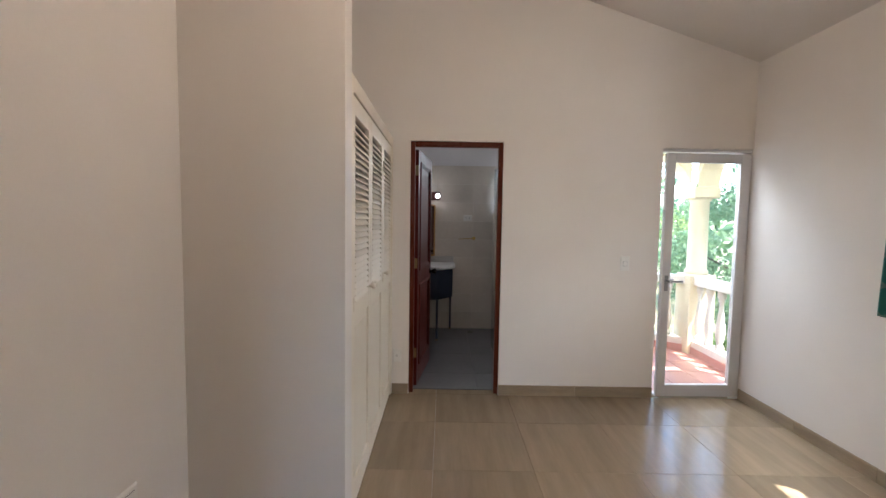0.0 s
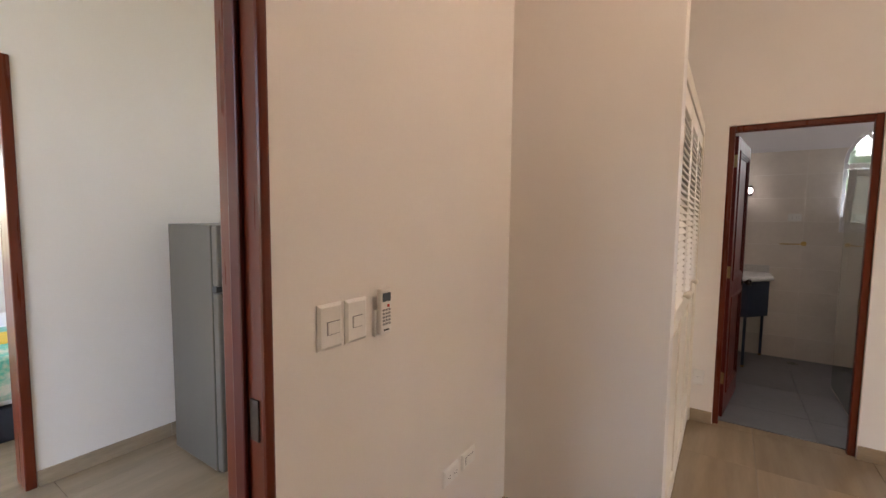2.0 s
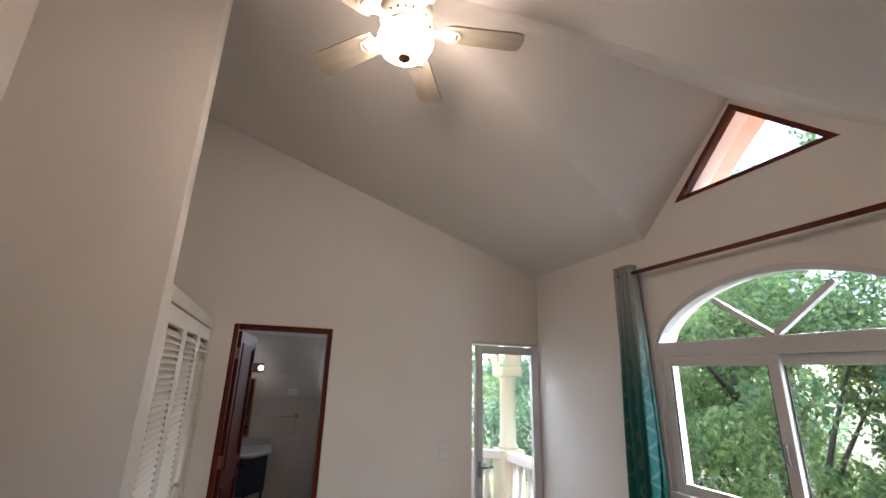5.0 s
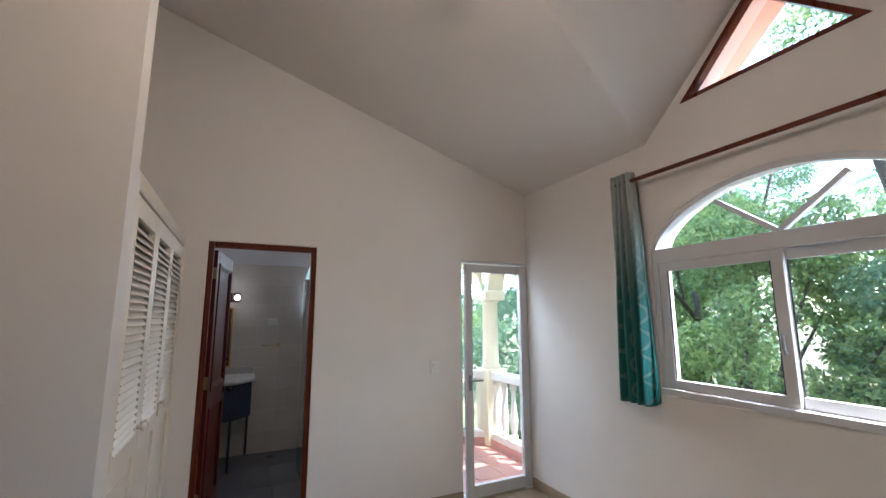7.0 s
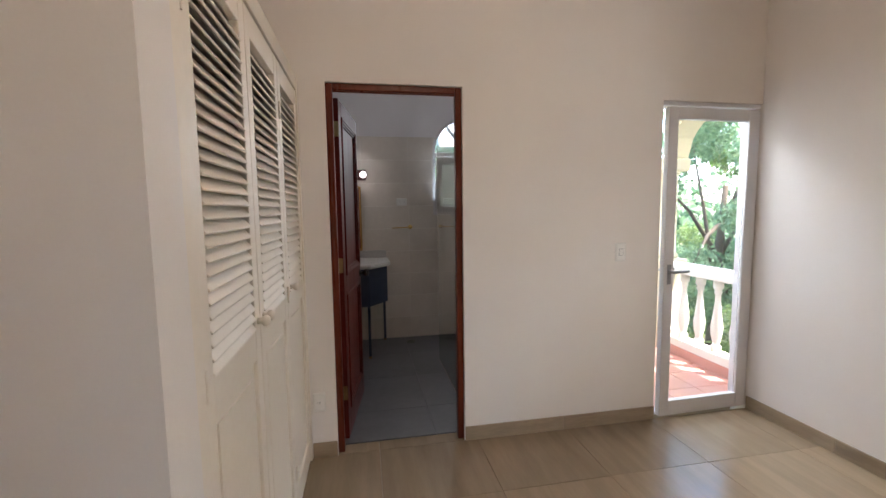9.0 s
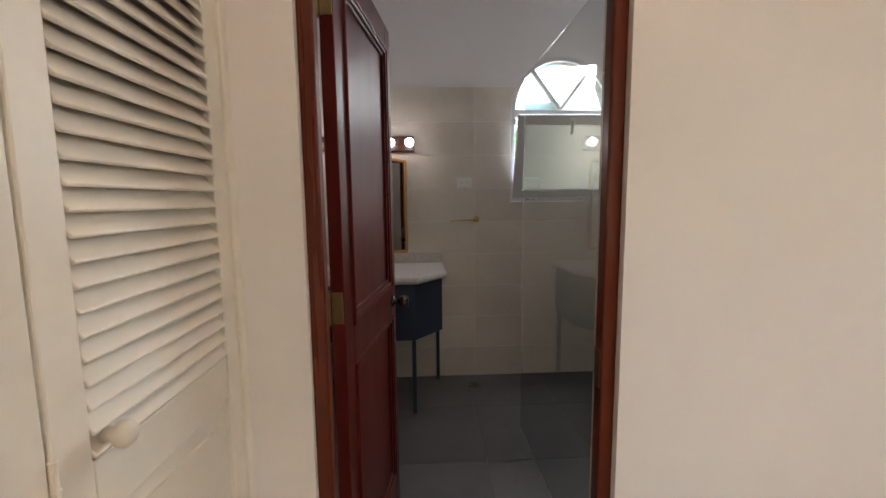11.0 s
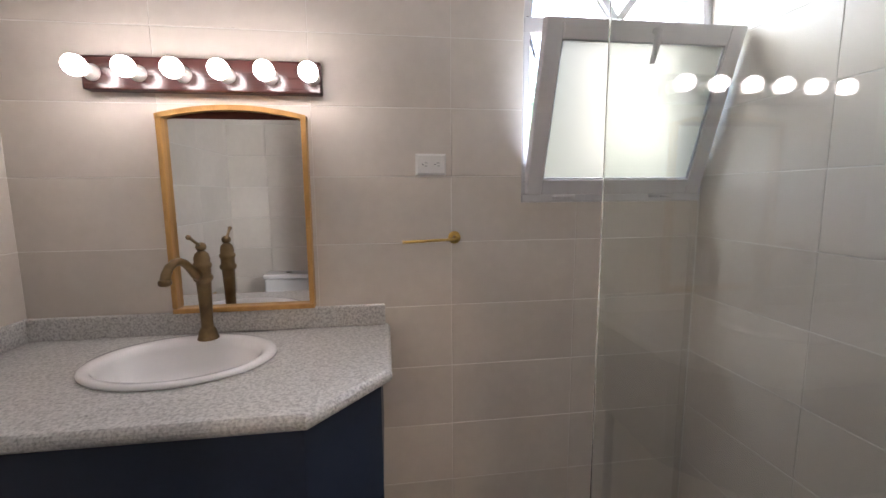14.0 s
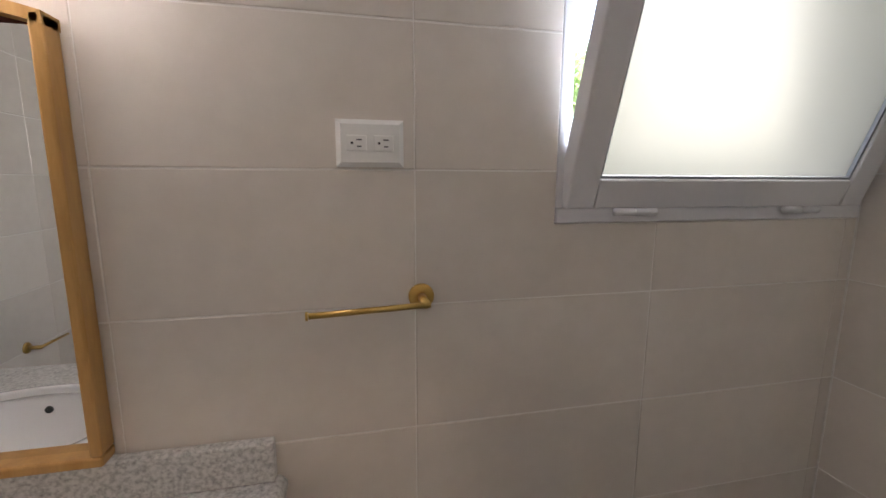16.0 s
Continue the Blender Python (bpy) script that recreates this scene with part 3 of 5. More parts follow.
# ---- closet ----
def louvre_door(name, w, h):
    """A cream door, louvred above and panelled below, lying in the plane x = 0; y runs along it."""
    e = part(name, box(B(), -0.028, 0, 0, 0, 0.057, h, 0.003), CREAM, None)
    part("stile", box(B(), -0.028, w - 0.057, 0, 0, w, h, 0.003), CREAM, e)
    for z0, z1 in ((0, 0.12), (0.945, 1.035), (h - 0.085, h)):
        part("rail", box(B(), -0.027, 0.057, z0, -0.001, w - 0.057, z1, 0.003), CREAM, e)
    part("lower_panel", box(B(), -0.022, 0.057, 0.12, -0.012, w - 0.057, 0.945), CREAM, e)
    bm = B()
    y0, y1 = 0.057, w - 0.057
    prism(bm, [(y0 + 0.03, 0.15), (y1 - 0.03, 0.15), (y1 - 0.03, 0.895), (y0 + 0.03, 0.915)], "x", -0.013, -0.006)
    part("raised_field", bm, CREAM, e)
    slat = finish(box(B(), -0.026, 0.0, -0.0035, 0.026, y1 - y0, 0.0035, 0.0025), "slat", CREAM)
    n = 28
    top, bot = h - 0.1, 1.05
    for i in range(n):
        s = new("slat", slat)
        s.parent = e
        s.matrix_parent_inverse = Matrix()
        s.matrix_basis = pose(-0.014, y0, bot + (top - bot) * (i + 0.3) / n, 0, 50 + random.uniform(-1.5, 1.5), 0)
    return e


closet = thing("closet", (-0.298, PY1, 0), "cream painted built-in closet with louvred doors", "closet")
CH = 2.135
CL = WY - PY1
for q in ((0.001, 0.06, 0.0, CH), (CL - 0.033, CL - 0.002, 0.0, CH), (0.06, CL - 0.033, CH - 0.075, CH)):
    part("frame_bar", box(B(), -0.05, q[0], q[2], 0.006, q[1], q[3], 0.004), CREAM, closet)
part("top_board", box(B(), LX + 0.298 + 0.002, 0.001, CH - 0.03, -0.052, CL - 0.002, CH - 0.002), CREAM, closet)
part("plinth", box(B(), -0.05, 0.055, 0, -0.012, CL - 0.045, 0.02), CREAM, closet)
DW = (CL - 0.097) / 3
for k in range(3):
    d = louvre_door("door", DW - 0.006, CH - 0.105)
    d.parent = closet
    d.matrix_basis = pose(0.0, 0.063 + k * DW + 0.003, 0.024)
    ky = (DW - 0.035, 0.035, 0.08)[k]
    part("knob", lathe(B(), [(0.011, 0.0), (0.009, 0.010), (0.017, 0.019), (0.0185, 0.027), (0.013, 0.036), (0.003, 0.038)], (0, ky, 1.06), 16, "x"), CREAM, d, "round cream wooden knob", True)
    hy = -0.004 if k == 0 else DW - 0.004
    for z in (0.22, 1.04, 1.82):
        part("hinge", lathe(B(), [(0.005, z - 0.035), (0.005, z - 0.001), (0.006, z), (0.005, z + 0.001), (0.005, z + 0.035)], (0.004, hy, 0), 8), CREAM, d, "painted butt hinge")


# ---- curtain and rod ----
rod = thing("curtain_rod", (2.575, 0.0, 2.53), "dark red-brown wooden curtain rod on the window wall", "curtain rod")
part("pole", lathe(B(), [(0.015, 0.1), (0.015, 2.30)], (0, 0, 0), 14, "y"), JAMBWOOD, rod, smooth=True)
for y in (0.35, 2.24):
    part("bracket", box(B(), 0.0, y - 0.012, -0.02, RX - 2.575, y + 0.012, 0.014, 0.003), JAMBWOOD, rod)


def curtain_material():
    m = mat("teal_curtain", (0.04, 0.30, 0.29), (0.03, 0.24, 0.24), 0.85, scale=20, bump=0.1, fine=200)
    nt, n = m.node_tree, m.node_tree.nodes
    p = n["Principled BSDF"]
    co = n.new("ShaderNodeUVMap")
    sep = n.new("ShaderNodeSeparateXYZ")
    nt.links.new(co.outputs[0], sep.inputs[0])

    def math_node(op, a, b):
        k = n.new("ShaderNodeMath")
        k.operation = op
        for i, v in enumerate((a, b)):
            if isinstance(v, (int, float)):
                k.inputs[i].default_value = v
            else:
                nt.links.new(v, k.inputs[i])
        return k.outputs[0]
    # ogee trellis: wavy lines in both directions
    u, v = sep.outputs[0], sep.outputs[1]
    wave = math_node("MULTIPLY", math_node("SINE", math_node("MULTIPLY", v, 2 * math.pi / 0.34), 0), 0.25)
    s1 = math_node("ABSOLUTE", math_node("SUBTRACT", math_node("FRACT", math_node("ADD", math_node("MULTIPLY", u, 1 / 0.20), wave), 0), 0.5), 0)
    s2 = math_node("ABSOLUTE", math_node("SUBTRACT", math_node("FRACT", math_node("SUBTRACT", math_node("MULTIPLY", u, 1 / 0.20), wave), 0), 0.5), 0)
    line = math_node("LESS_THAN", math_node("MINIMUM", s1, s2), 0.042)
    ramp = n.new("ShaderNodeValToRGB")
    ramp.color_ramp.elements[0].position, ramp.color_ramp.elements[0].color = 0.10, (0.012, 0.14, 0.13, 1)
    ramp.color_ramp.elements[1].position, ramp.color_ramp.elements[1].color = 0.85, (0.31, 0.335, 0.315, 1)
    mid = ramp.color_ramp.elements.new(0.42)
    mid.color = (0.035, 0.16, 0.155, 1)
    nt.links.new(math_node("DIVIDE", v, 1.6), ramp.inputs[0])
    blend = n.new("ShaderNodeMixRGB")
    nt.links.new(math_node("MULTIPLY", line, 0.24), blend.inputs[0])
    nt.links.new(ramp.outputs[0], blend.inputs[1])
    blend.inputs[2].default_value = (0.42, 0.44, 0.40, 1)
    nt.links.new(blend.outputs[0], p.inputs["Base Color"])
    return m


def curtain():
    H, nz, nu = 1.60, 40, 96
    verts, uvs, faces = [], [], []
    for j in range(nz + 1):
        v = j / nz
        z = 0.995 + H * v
        y0, y1 = 2.045 + 0.060 * v ** 1.3, 2.335 - 0.035 * v
        for i in range(nu + 1):
            u = i / nu
            amp = 0.026 + 0.030 * (1 - v)
            ph = u * 2 * math.pi * 4.5 + 0.5 * math.sin(3 * u + 2 * v)
            x = 2.575 + amp * math.sin(ph) + 0.008 * math.sin(ph * 2.3 + 5 * v)
            verts.append((x, y0 + (y1 - y0) * u + 0.006 * math.cos(ph), z + 0.012 * math.sin(ph + 1) * (1 - v)))
            uvs.append((u * 0.62, v * H))
    for j in range(nz):
        for i in range(nu):
            a = j * (nu + 1) + i
            faces.append((a, a + 1, a + nu + 2, a + nu + 1))
    me = bpy.data.meshes.new("curtain")
    me.from_pydata(verts, [], faces)
    lay = me.uv_layers.new()
    for lp in me.loops:
        lay.data[lp.index].uv = uvs[lp.vertex_index]
    for f in me.polygons:
        f.use_smooth = True
    me.materials.append(curtain_material())
    ob = new("curtain", me)
    so = ob.modifiers.new("cloth", "SOLIDIFY")
    so.thickness = 0.002
    tagged(ob, "gathered teal curtain with pale trellis pattern fading to grey", "curtain")


curtain()


# ---- ceiling fan ----
FX, FY = 0.52, 1.21
fz = min(GZ, ceil_z(FX))
DROP = 0.055
fan = thing("ceiling_fan", (FX, FY, fz - DROP), "cream five-blade ceiling fan with a lit glass bowl", "ceiling fan")
part("canopy", lathe(B(), [(0.065, 0.075), (0.065, 0.025), (0.035, 0.0), (0.014, -0.005)], n=24), FANWHITE, fan, smooth=True)
part("downrod", lathe(B(), [(0.012, 0.0), (0.012, -0.13)], n=12), FANWHITE, fan)
part("motor_housing", lathe(B(), [(0.03, -0.12), (0.09, -0.135), (0.115, -0.16), (0.115, -0.215), (0.095, -0.235), (0.06, -0.24)], n=32), FANWHITE, fan, smooth=True)
for k in range(20):
    a = 2 * math.pi * k / 20
    bm = box(B(), 0.086, -0.006, -0.2345, 0.106, 0.006, -0.226)
    o = part("vent_slot", bm, BRONZE, fan)
    o.matrix_basis = Matrix.Rotation(a, 4, "Z")
part("light_fitter", lathe(B(), [(0.05, -0.235), (0.085, -0.25), (0.09, -0.275), (0.085, -0.28)], n=28), FANWHITE, fan, smooth=True)
BOWL = glow("lit_bowl", (1.0, 0.77, 0.60), 9.5)
part("glass_bowl", lathe(B(), [(0.088, -0.281), (0.112, -0.295), (0.118, -0.32), (0.105, -0.355), (0.07, -0.385), (0.028, -0.398)], n=32), BOWL, fan, "glowing alabaster glass bowl", True)
part("finial", lathe(B(), [(0.028, -0.397), (0.026, -0.405), (0.012, -0.412), (0.004, -0.425)], n=16), BRONZE, fan, "bronze finial", True)
for k in range(5):
    a = math.radians(-14 + 72 * k)
    bm = B()
    pts = [(0.16, -0.05), (0.20, -0.058), (0.475, -0.066), (0.502, -0.058), (0.513, -0.03), (0.513, 0.03), (0.502, 0.058), (0.475, 0.066), (0.20, 0.058), (0.16, 0.05)]
    prism(bm, pts, "z", -0.004, 0.004)
    b = part("blade", bm, FANBLADE, fan)
    b.matrix_basis = Matrix.Rotation(a, 4, "Z") @ Matrix.Translation((0, 0, -0.250)) @ Matrix.Rotation(math.radians(11), 4, "X")
    bm = B()
    prism(bm, [(0.09, -0.016), (0.14, -0.014), (0.17, -0.036), (0.225, -0.03), (0.24, 0), (0.225, 0.03), (0.17, 0.036), (0.14, 0.014), (0.09, 0.016)], "z", -0.011, -0.0045)
    part("blade_iron", bm, FANWHITE, b)
    part("screw_cap", box(B(), 0.215, -0.02, -0.014, 0.223, 0.02, -0.0112), BRONZE, b)


# ---- plates on the walls ----
def plate(name, m, w, h, label, category, rocker=None, sockets=0, group=""):
    """A wall plate in the plane y = 0 looking to -y."""
    e = thing(name, m, label, category, group)
    bm = B()
    a, b = [(-w / 2, -h / 2), (w / 2, -h / 2), (w / 2, h / 2), (-w / 2, h / 2)], 0.008
    inner = [(x - math.copysign(b, x), z - math.copysign(b, z)) for x, z in a]
    v0 = [bm.verts.new((x, 0, z)) for x, z in a]
    v1 = [bm.verts.new((x, -0.004, z)) for x, z in a]
    v2 = [bm.verts.new((x, -0.010, z)) for x, z in inner]
    for lo, hi in ((v0, v1), (v1, v2)):
        for i in range(4):
            bm.faces.new((lo[i], lo[(i + 1) % 4], hi[(i + 1) % 4], hi[i]))
    bm.faces.new(v2), bm.faces.new(v0[::-1])
    part("cover", bm, PLASTIC, e)
    if rocker:
        x0, z0, x1, z1 = rocker
        part("recess", box(B(), x0 - 0.002, -0.0105, z0 - 0.002, x1 + 0.002, -0.0098, z1 + 0.002), PLASTIC_GREY, e)
        part("rocker", box(B(), x0, -0.0135, z0, x1, -0.0106, z1, 0.001), PLASTIC, e)
    for k in range(sockets):
        cx = (k - (sockets - 1) / 2) * 0.045
        s = part("socket", box(B(), cx - 0.0165, -0.0125, -0.013, cx + 0.0165, -0.0101, 0.013, 0.001), PLASTIC, e)
        for px, pz, pw, ph in ((cx + 0.004, 0.0055, 0.009, 0.0022), (cx + 0.004, -0.0055, 0.0075, 0.0022), (cx - 0.008, 0, 0.004, 0.004)):
            part("slot", box(B(), px - pw / 2, -0.0131, pz - ph / 2, px + pw / 2, -0.0126, pz + ph / 2), BLACK, s)
    return e


def on_west(y, z):
    return pose(LX, y, z, 0, 0, 90)


plate("light_switch", on_west(0.697, 1.186), 0.082, 0.122, "white plastic light switch on the plaster wall", "switch", (-0.012, -0.02, 0.028, 0.012), group="wall switches")
plate("light_switch", on_west(0.792, 1.185), 0.082, 0.122, "white plastic light switch with a grey edged key", "switch", (-0.016, -0.018, 0.018, 0.012), group="wall switches")
plate("wall_outlet", on_west(1.303, 0.462), 0.108, 0.07, "white plastic power outlet near the floor", "outlet", sockets=2)
plate("blank_plate", on_west(1.436, 0.464), 0.108, 0.07, "white plastic cover plate near the floor", "wall plate", (-0.03, -0.014, 0.03, 0.014))
plate("light_switch", pose(1.64, WY, 1.138), 0.075, 0.12, "cream plastic light switch by the balcony door", "switch", (-0.014, -0.02, 0.014, 0.02))
plate("wall_outlet", pose(-0.245, WY, 0.33), 0.07, 0.11, "cream plastic outlet near the floor by the bathroom door", "outlet", sockets=1)

rm = thing("remote_control", on_west(0.888, 1.190), "white air-conditioner remote in a wall holder", "remote control")
part("holder", box(B(), -0.029, -0.016, -0.07, 0.029, -0.001, 0.012, 0.004), PLASTIC, rm)
part("handset", box(B(), -0.024, -0.034, -0.062, 0.024, -0.0165, 0.075, 0.005), PLASTIC, rm)
part("screen", box(B(), -0.018, -0.0352, 0.036, 0.018, -0.0342, 0.062, 0.0004), SCREEN, rm, "small dark display")
part("power_button", box(B(), 0.003, -0.036, 0.018, 0.012, -0.0342, 0.027, 0.0006), RED, rm, "red button")
for r_ in range(5):
    for c_ in range(3):
        part("button", box(B(), -0.017 + c_ * 0.0125, -0.0358, -0.034 + r_ * 0.0105, -0.0085 + c_ * 0.0125, -0.0342, -0.028 + r_ * 0.0105, 0.0005), PLASTIC_GREY, rm)
part("maker_bar", box(B(), -0.012, -0.0346, -0.052, 0.012, -0.0342, -0.047), BLACK, rm)

# ---- bathroom: tiles on the walls ----
TILE_TOP, TP, TL_ = 2.205, 0.2465, 0.5
wall_n, wall_e, wall_w = bpy.data.objects["wall_bath_north"], bpy.data.objects["wall_bath_east"], bpy.data.objects["wall_bath_west"]
shared = {}


def tile(w, h, d=0.008):
    """A tile lying in the x-z plane, its face looking to -y, its lower left corner at the origin."""
    key = (round(w, 3), round(h, 3), d)
    if key not in shared:
        bm = B()
        c = 0.0012
        a = [(0, 0), (w, 0), (w, h), (0, h)]
        i_ = [(c, c), (w - c, c), (w - c, h - c), (c, h - c)]
        v = [[bm.verts.new((x, y, z)) for x, z in pts] for pts, y in ((a, 0), (a, -d + c), (i_, -d))]
        for lo, hi in zip(v, v[1:]):
            for k in range(4):
                bm.faces.new((lo[k], lo[(k + 1) % 4], hi[(k + 1) % 4], hi[k]))
        bm.faces.new(v[2]), bm.faces.new(v[0][::-1])
        shared[key] = finish(bm, "tile", WALLTILE)
    return shared[key]


def lay_tile(parent, m, w, h):
    o = new("tile", tile(w + 0.0014, h))
    o.parent = parent
    o.matrix_basis = m @ Matrix.Translation((-0.0007, 0, 0))


ROWS = []
z = TILE_TOP
while z > 0.02:
    ROWS.append((max(0.0, z - TP), z))
    z -= TP
JG = 0.0032
GT = 0.004


def grout_sheet(name, bm):
    tagged(part(name, bm, TILEGROUT), "pale grout behind the wall tiles", "grout", "", "structure")


def spans(a, b, first):
    """Tile edges between a and b on a grid through first."""
    k = math.floor((a - first) / TL_)
    xs = [a]
    while True:
        k += 1
        x = first + k * TL_
        if x >= b - 0.02:
            break
        if x > a + 0.02:
            xs.append(x)
    return list(zip(xs, xs[1:] + [b]))


# back wall
bm = B()
box(bm, BX0, BY1 + 0.0014, 0, BX1 + 0.012, BY1 + 0.012, VZ0)
box(bm, BX0, BY1 + 0.0014, VZ0, VX0, BY1 + 0.012, VZS)
prism(bm, [(BX0, VZS), (VX0, VZS)] + [p for p in semi[::-1] if p[1] < TILE_TOP - 0.002 and p[0] < VC][1:] + [(VC - math.sqrt(VR ** 2 - (TILE_TOP - VZS) ** 2), TILE_TOP - 0.001), (BX0, TILE_TOP - 0.001)], "y", BY1 + 0.0014, BY1 + 0.012)
grout_sheet("grout_north", bm)
for z0, z1 in ROWS:
    for x0, x1 in spans(BX0, BX1, 0.027):
        if z1 > VZ0 + 0.01 and x1 > VX0:
            if z0 < VZ0 - 0.01:            # row cut by the sill
                if x0 < VX0:
                    a, b, c, d = x0 + JG / 2, x1 - JG / 2, z0 + JG / 2, z1 - JG / 2
                    part("tile", prism(B(), [(a, c), (b, c), (b, VZ0 - JG / 2), (VX0 - JG / 2, VZ0 - JG / 2), (VX0 - JG / 2, d), (a, d)], "y", BY1, BY1 + 0.008), WALLTILE, wall_n)
                else:
                    lay_tile(wall_n, pose(x0 + JG / 2, BY1 + 0.008, z0 + JG / 2), x1 - x0 - JG, VZ0 - z0 - JG)
                continue
            if x0 >= VX0 - 0.02:
                continue
            if z1 > VZS + 0.01:
                dz = z1 - VZS
                xa = VC - math.sqrt(max(0.0, VR ** 2 - dz ** 2))
                bm = B()
                outline = [(x0 + JG / 2, z0 + JG / 2), (VX0 - JG, z0 + JG / 2), (VX0 - JG, max(VZS, z0 + JG))]
                outline += [(p[0] - JG, p[1]) for p in semi[::-1] if VZS + 0.01 < p[1] < z1 - 0.01 and p[0] < VC and p[1] > z0] + [(xa - JG, z1 - JG / 2), (x0 + JG / 2, z1 - JG / 2)]
                part("tile", prism(bm, outline, "y", BY1, BY1 + 0.008), WALLTILE, wall_n)
                continue
            x1 = VX0
        lay_tile(wall_n, pose(x0 + JG / 2, BY1 + 0.008, z0 + JG / 2), x1 - x0 - JG, z1 - z0 - JG)

# shower wall and the opposite one
for wall, x, turn, nm in ((wall_e, BX1, -90, "grout_east"), (wall_w, BX0, 90, "grout_west")):
    s = 1 if wall is wall_e else -1
    bm = B()
    xs = (x + 0.0030, x + 0.0118)
    box(bm, xs[0] if s > 0 else BX0 + 0.0002, BY0 + 0.014, 0, xs[1] if s > 0 else BX0 + 0.0096, BY1 + 0.0012, TILE_TOP - 0.001)
    grout_sheet(nm, bm)
    for z0, z1 in ROWS:
        for y0, y1 in spans(BY0 + 0.014, BY1 - 0.001, 5.21):
            if s > 0:
                lay_tile(wall, pose(x + 0.0095, y1 - JG / 2, z0 + JG / 2, 0, 0, -90), y1 - y0 - JG, z1 - z0 - JG)
            else:
                lay_tile(wall, pose(x + 0.003, y0 + JG / 2, z0 + JG / 2, 0, 0, 90), y1 - y0 - JG, z1 - z0 - JG)

# door wall seen from the bathroom, with its tiled reveal
bwall = tagged(part("wall_bath_south", box(box(box(B(), BX0, BY0 + 0.001, 0, DX0 - 0.001, BY0 + 0.005, TILE_TOP), DX1 - 0.005, BY0 + 0.001, 0, BX1, BY0 + 0.005, TILE_TOP), DX0 - 0.001, BY0 + 0.001, DZ, DX1 - 0.005, BY0 + 0.005, TILE_TOP), TILEGROUT), "grout behind tiles beside the bathroom doorway", "wall", "", "structure")
for z0, z1 in ROWS:
    for x0, x1 in ((BX0, -0.66), (-0.66, DX0), (DX1 + 0.004, 1.05), (1.05, BX1)):
        lay_tile(bwall, pose(x1 - JG / 2, BY0 + 0.005, z0 + JG / 2, 0, 0, 180), x1 - x0 - JG, z1 - z0 - JG)
    if z1 < DZ:
        lay_tile(bwall, pose(DX1, BY0 + 0.012, z0 + JG / 2, 0, 0, -90), 0.074, z1 - z0 - JG)
        lay_tile(bwall, pose(DX0, WY + 0.068, z0 + JG / 2, 0, 0, 90), 0.074, z1 - z0 - JG)

# ---- bathroom window ----
bw = thing("window_3", (0, 0, 0), "white aluminium bathroom window with an arched light and tilted sash", "window")
Y0, Y1 = BY1 + 0.002, BY1 + 0.062
so_ = [(VC + (VR - 0.001) * math.cos(math.pi * i / 28), VZS + (VR - 0.001) * math.sin(math.pi * i / 28)) for i in range(29)]
si_ = [(VC + (VR - 0.03) * math.cos(math.pi * i / 28), VZS + (VR - 0.03) * math.sin(math.pi * i / 28)) for i in range(29)]
bm = B()
v = [[bm.verts.new((p[0], y, p[1])) for p in pts] for y in (Y0, Y1) for pts in (so_, si_)]
for i in range(28):
    for a, b in ((0, 1), (2, 0), (1, 3), (3, 2)):
        bm.faces.new((v[a][i], v[a][i + 1], v[b][i + 1], v[b][i]))
part("arch_frame", bm, ALU, bw)
part("transom", box(B(), VX0 + 0.001, Y0, VZS - 0.055, VX1 - 0.001, Y1, VZS - 0.001, 0.004), ALU, bw)
for a, b in ((VX0 + 0.001, VX0 + 0.028), (VX1 - 0.028, VX1 - 0.001)):
    part("jamb_bar", box(B(), a, Y0, VZ0 + 0.03, b, Y1, VZS - 0.055, 0.003), ALU, bw)
part("sill_bar", box(B(), VX0 + 0.001, Y0 - 0.006, VZ0 + 0.001, VX1 - 0.001, Y1, VZ0 + 0.03, 0.003), ALU, bw)
for s in (-1, 1):
    d = Vector((s * 0.60, 0.80))
    nrm = Vector((-d.y, d.x)) * 0.013
    p0, p1 = Vector((VC, VZS)) + d * 0.012, Vector((VC, VZS)) + d * (VR - 0.02)
    part("glazing_bar", prism(B(), [tuple(p0 + nrm), tuple(p0 - nrm), tuple(p1 - nrm), tuple(p1 + nrm)], "y", Y0 + 0.012, Y1 - 0.012), ALU, bw)
pn = part("arch_pane", prism(B(), [(VC + (VR - 0.02) * math.cos(math.pi * i / 24), VZS + (VR - 0.02) * math.sin(math.pi * i / 24)) for i in range(25)], "y", Y0 + 0.028, Y0 + 0.032), FANLIGHT, bw, "frosted glass fanlight")
pn.visible_shadow = False
SW, SH = VX1 - VX0 - 0.03, 0.605
sash = part("tilted_sash", box(B(), 0, -0.022, 0, 0.06, 0.022, SH, 0.004), ALU, bw, "white sash tilted inward")
part("stile", box(B(), SW - 0.06, -0.022, 0, SW, 0.022, SH, 0.004), ALU, sash)
part("rail", box(B(), 0.06, -0.022, 0, SW - 0.06, 0.022, 0.06, 0.004), ALU, sash)
part("rail", box(B(), 0.06, -0.022, SH - 0.065, SW - 0.06, 0.022, SH, 0.004), ALU, sash)
gk = B()
for q in ((0.06, 0.06, 0.065, SH - 0.065), (SW - 0.065, 0.06, SW - 0.06, SH - 0.065), (0.065, 0.06, SW - 0.065, 0.065), (0.065, SH - 0.07, SW - 0.065, SH - 0.065)):
    box(gk, q[0], -0.016, q[1], q[2], -0.008, q[3])
part("gasket", gk, GREY_ALU, sash)
pn = part("frosted_pane", box(B(), 0.06, -0.007, 0.06, SW - 0.06, -0.002, SH - 0.065), FROST, sash, "frosted glass pane")
pn.visible_shadow = False
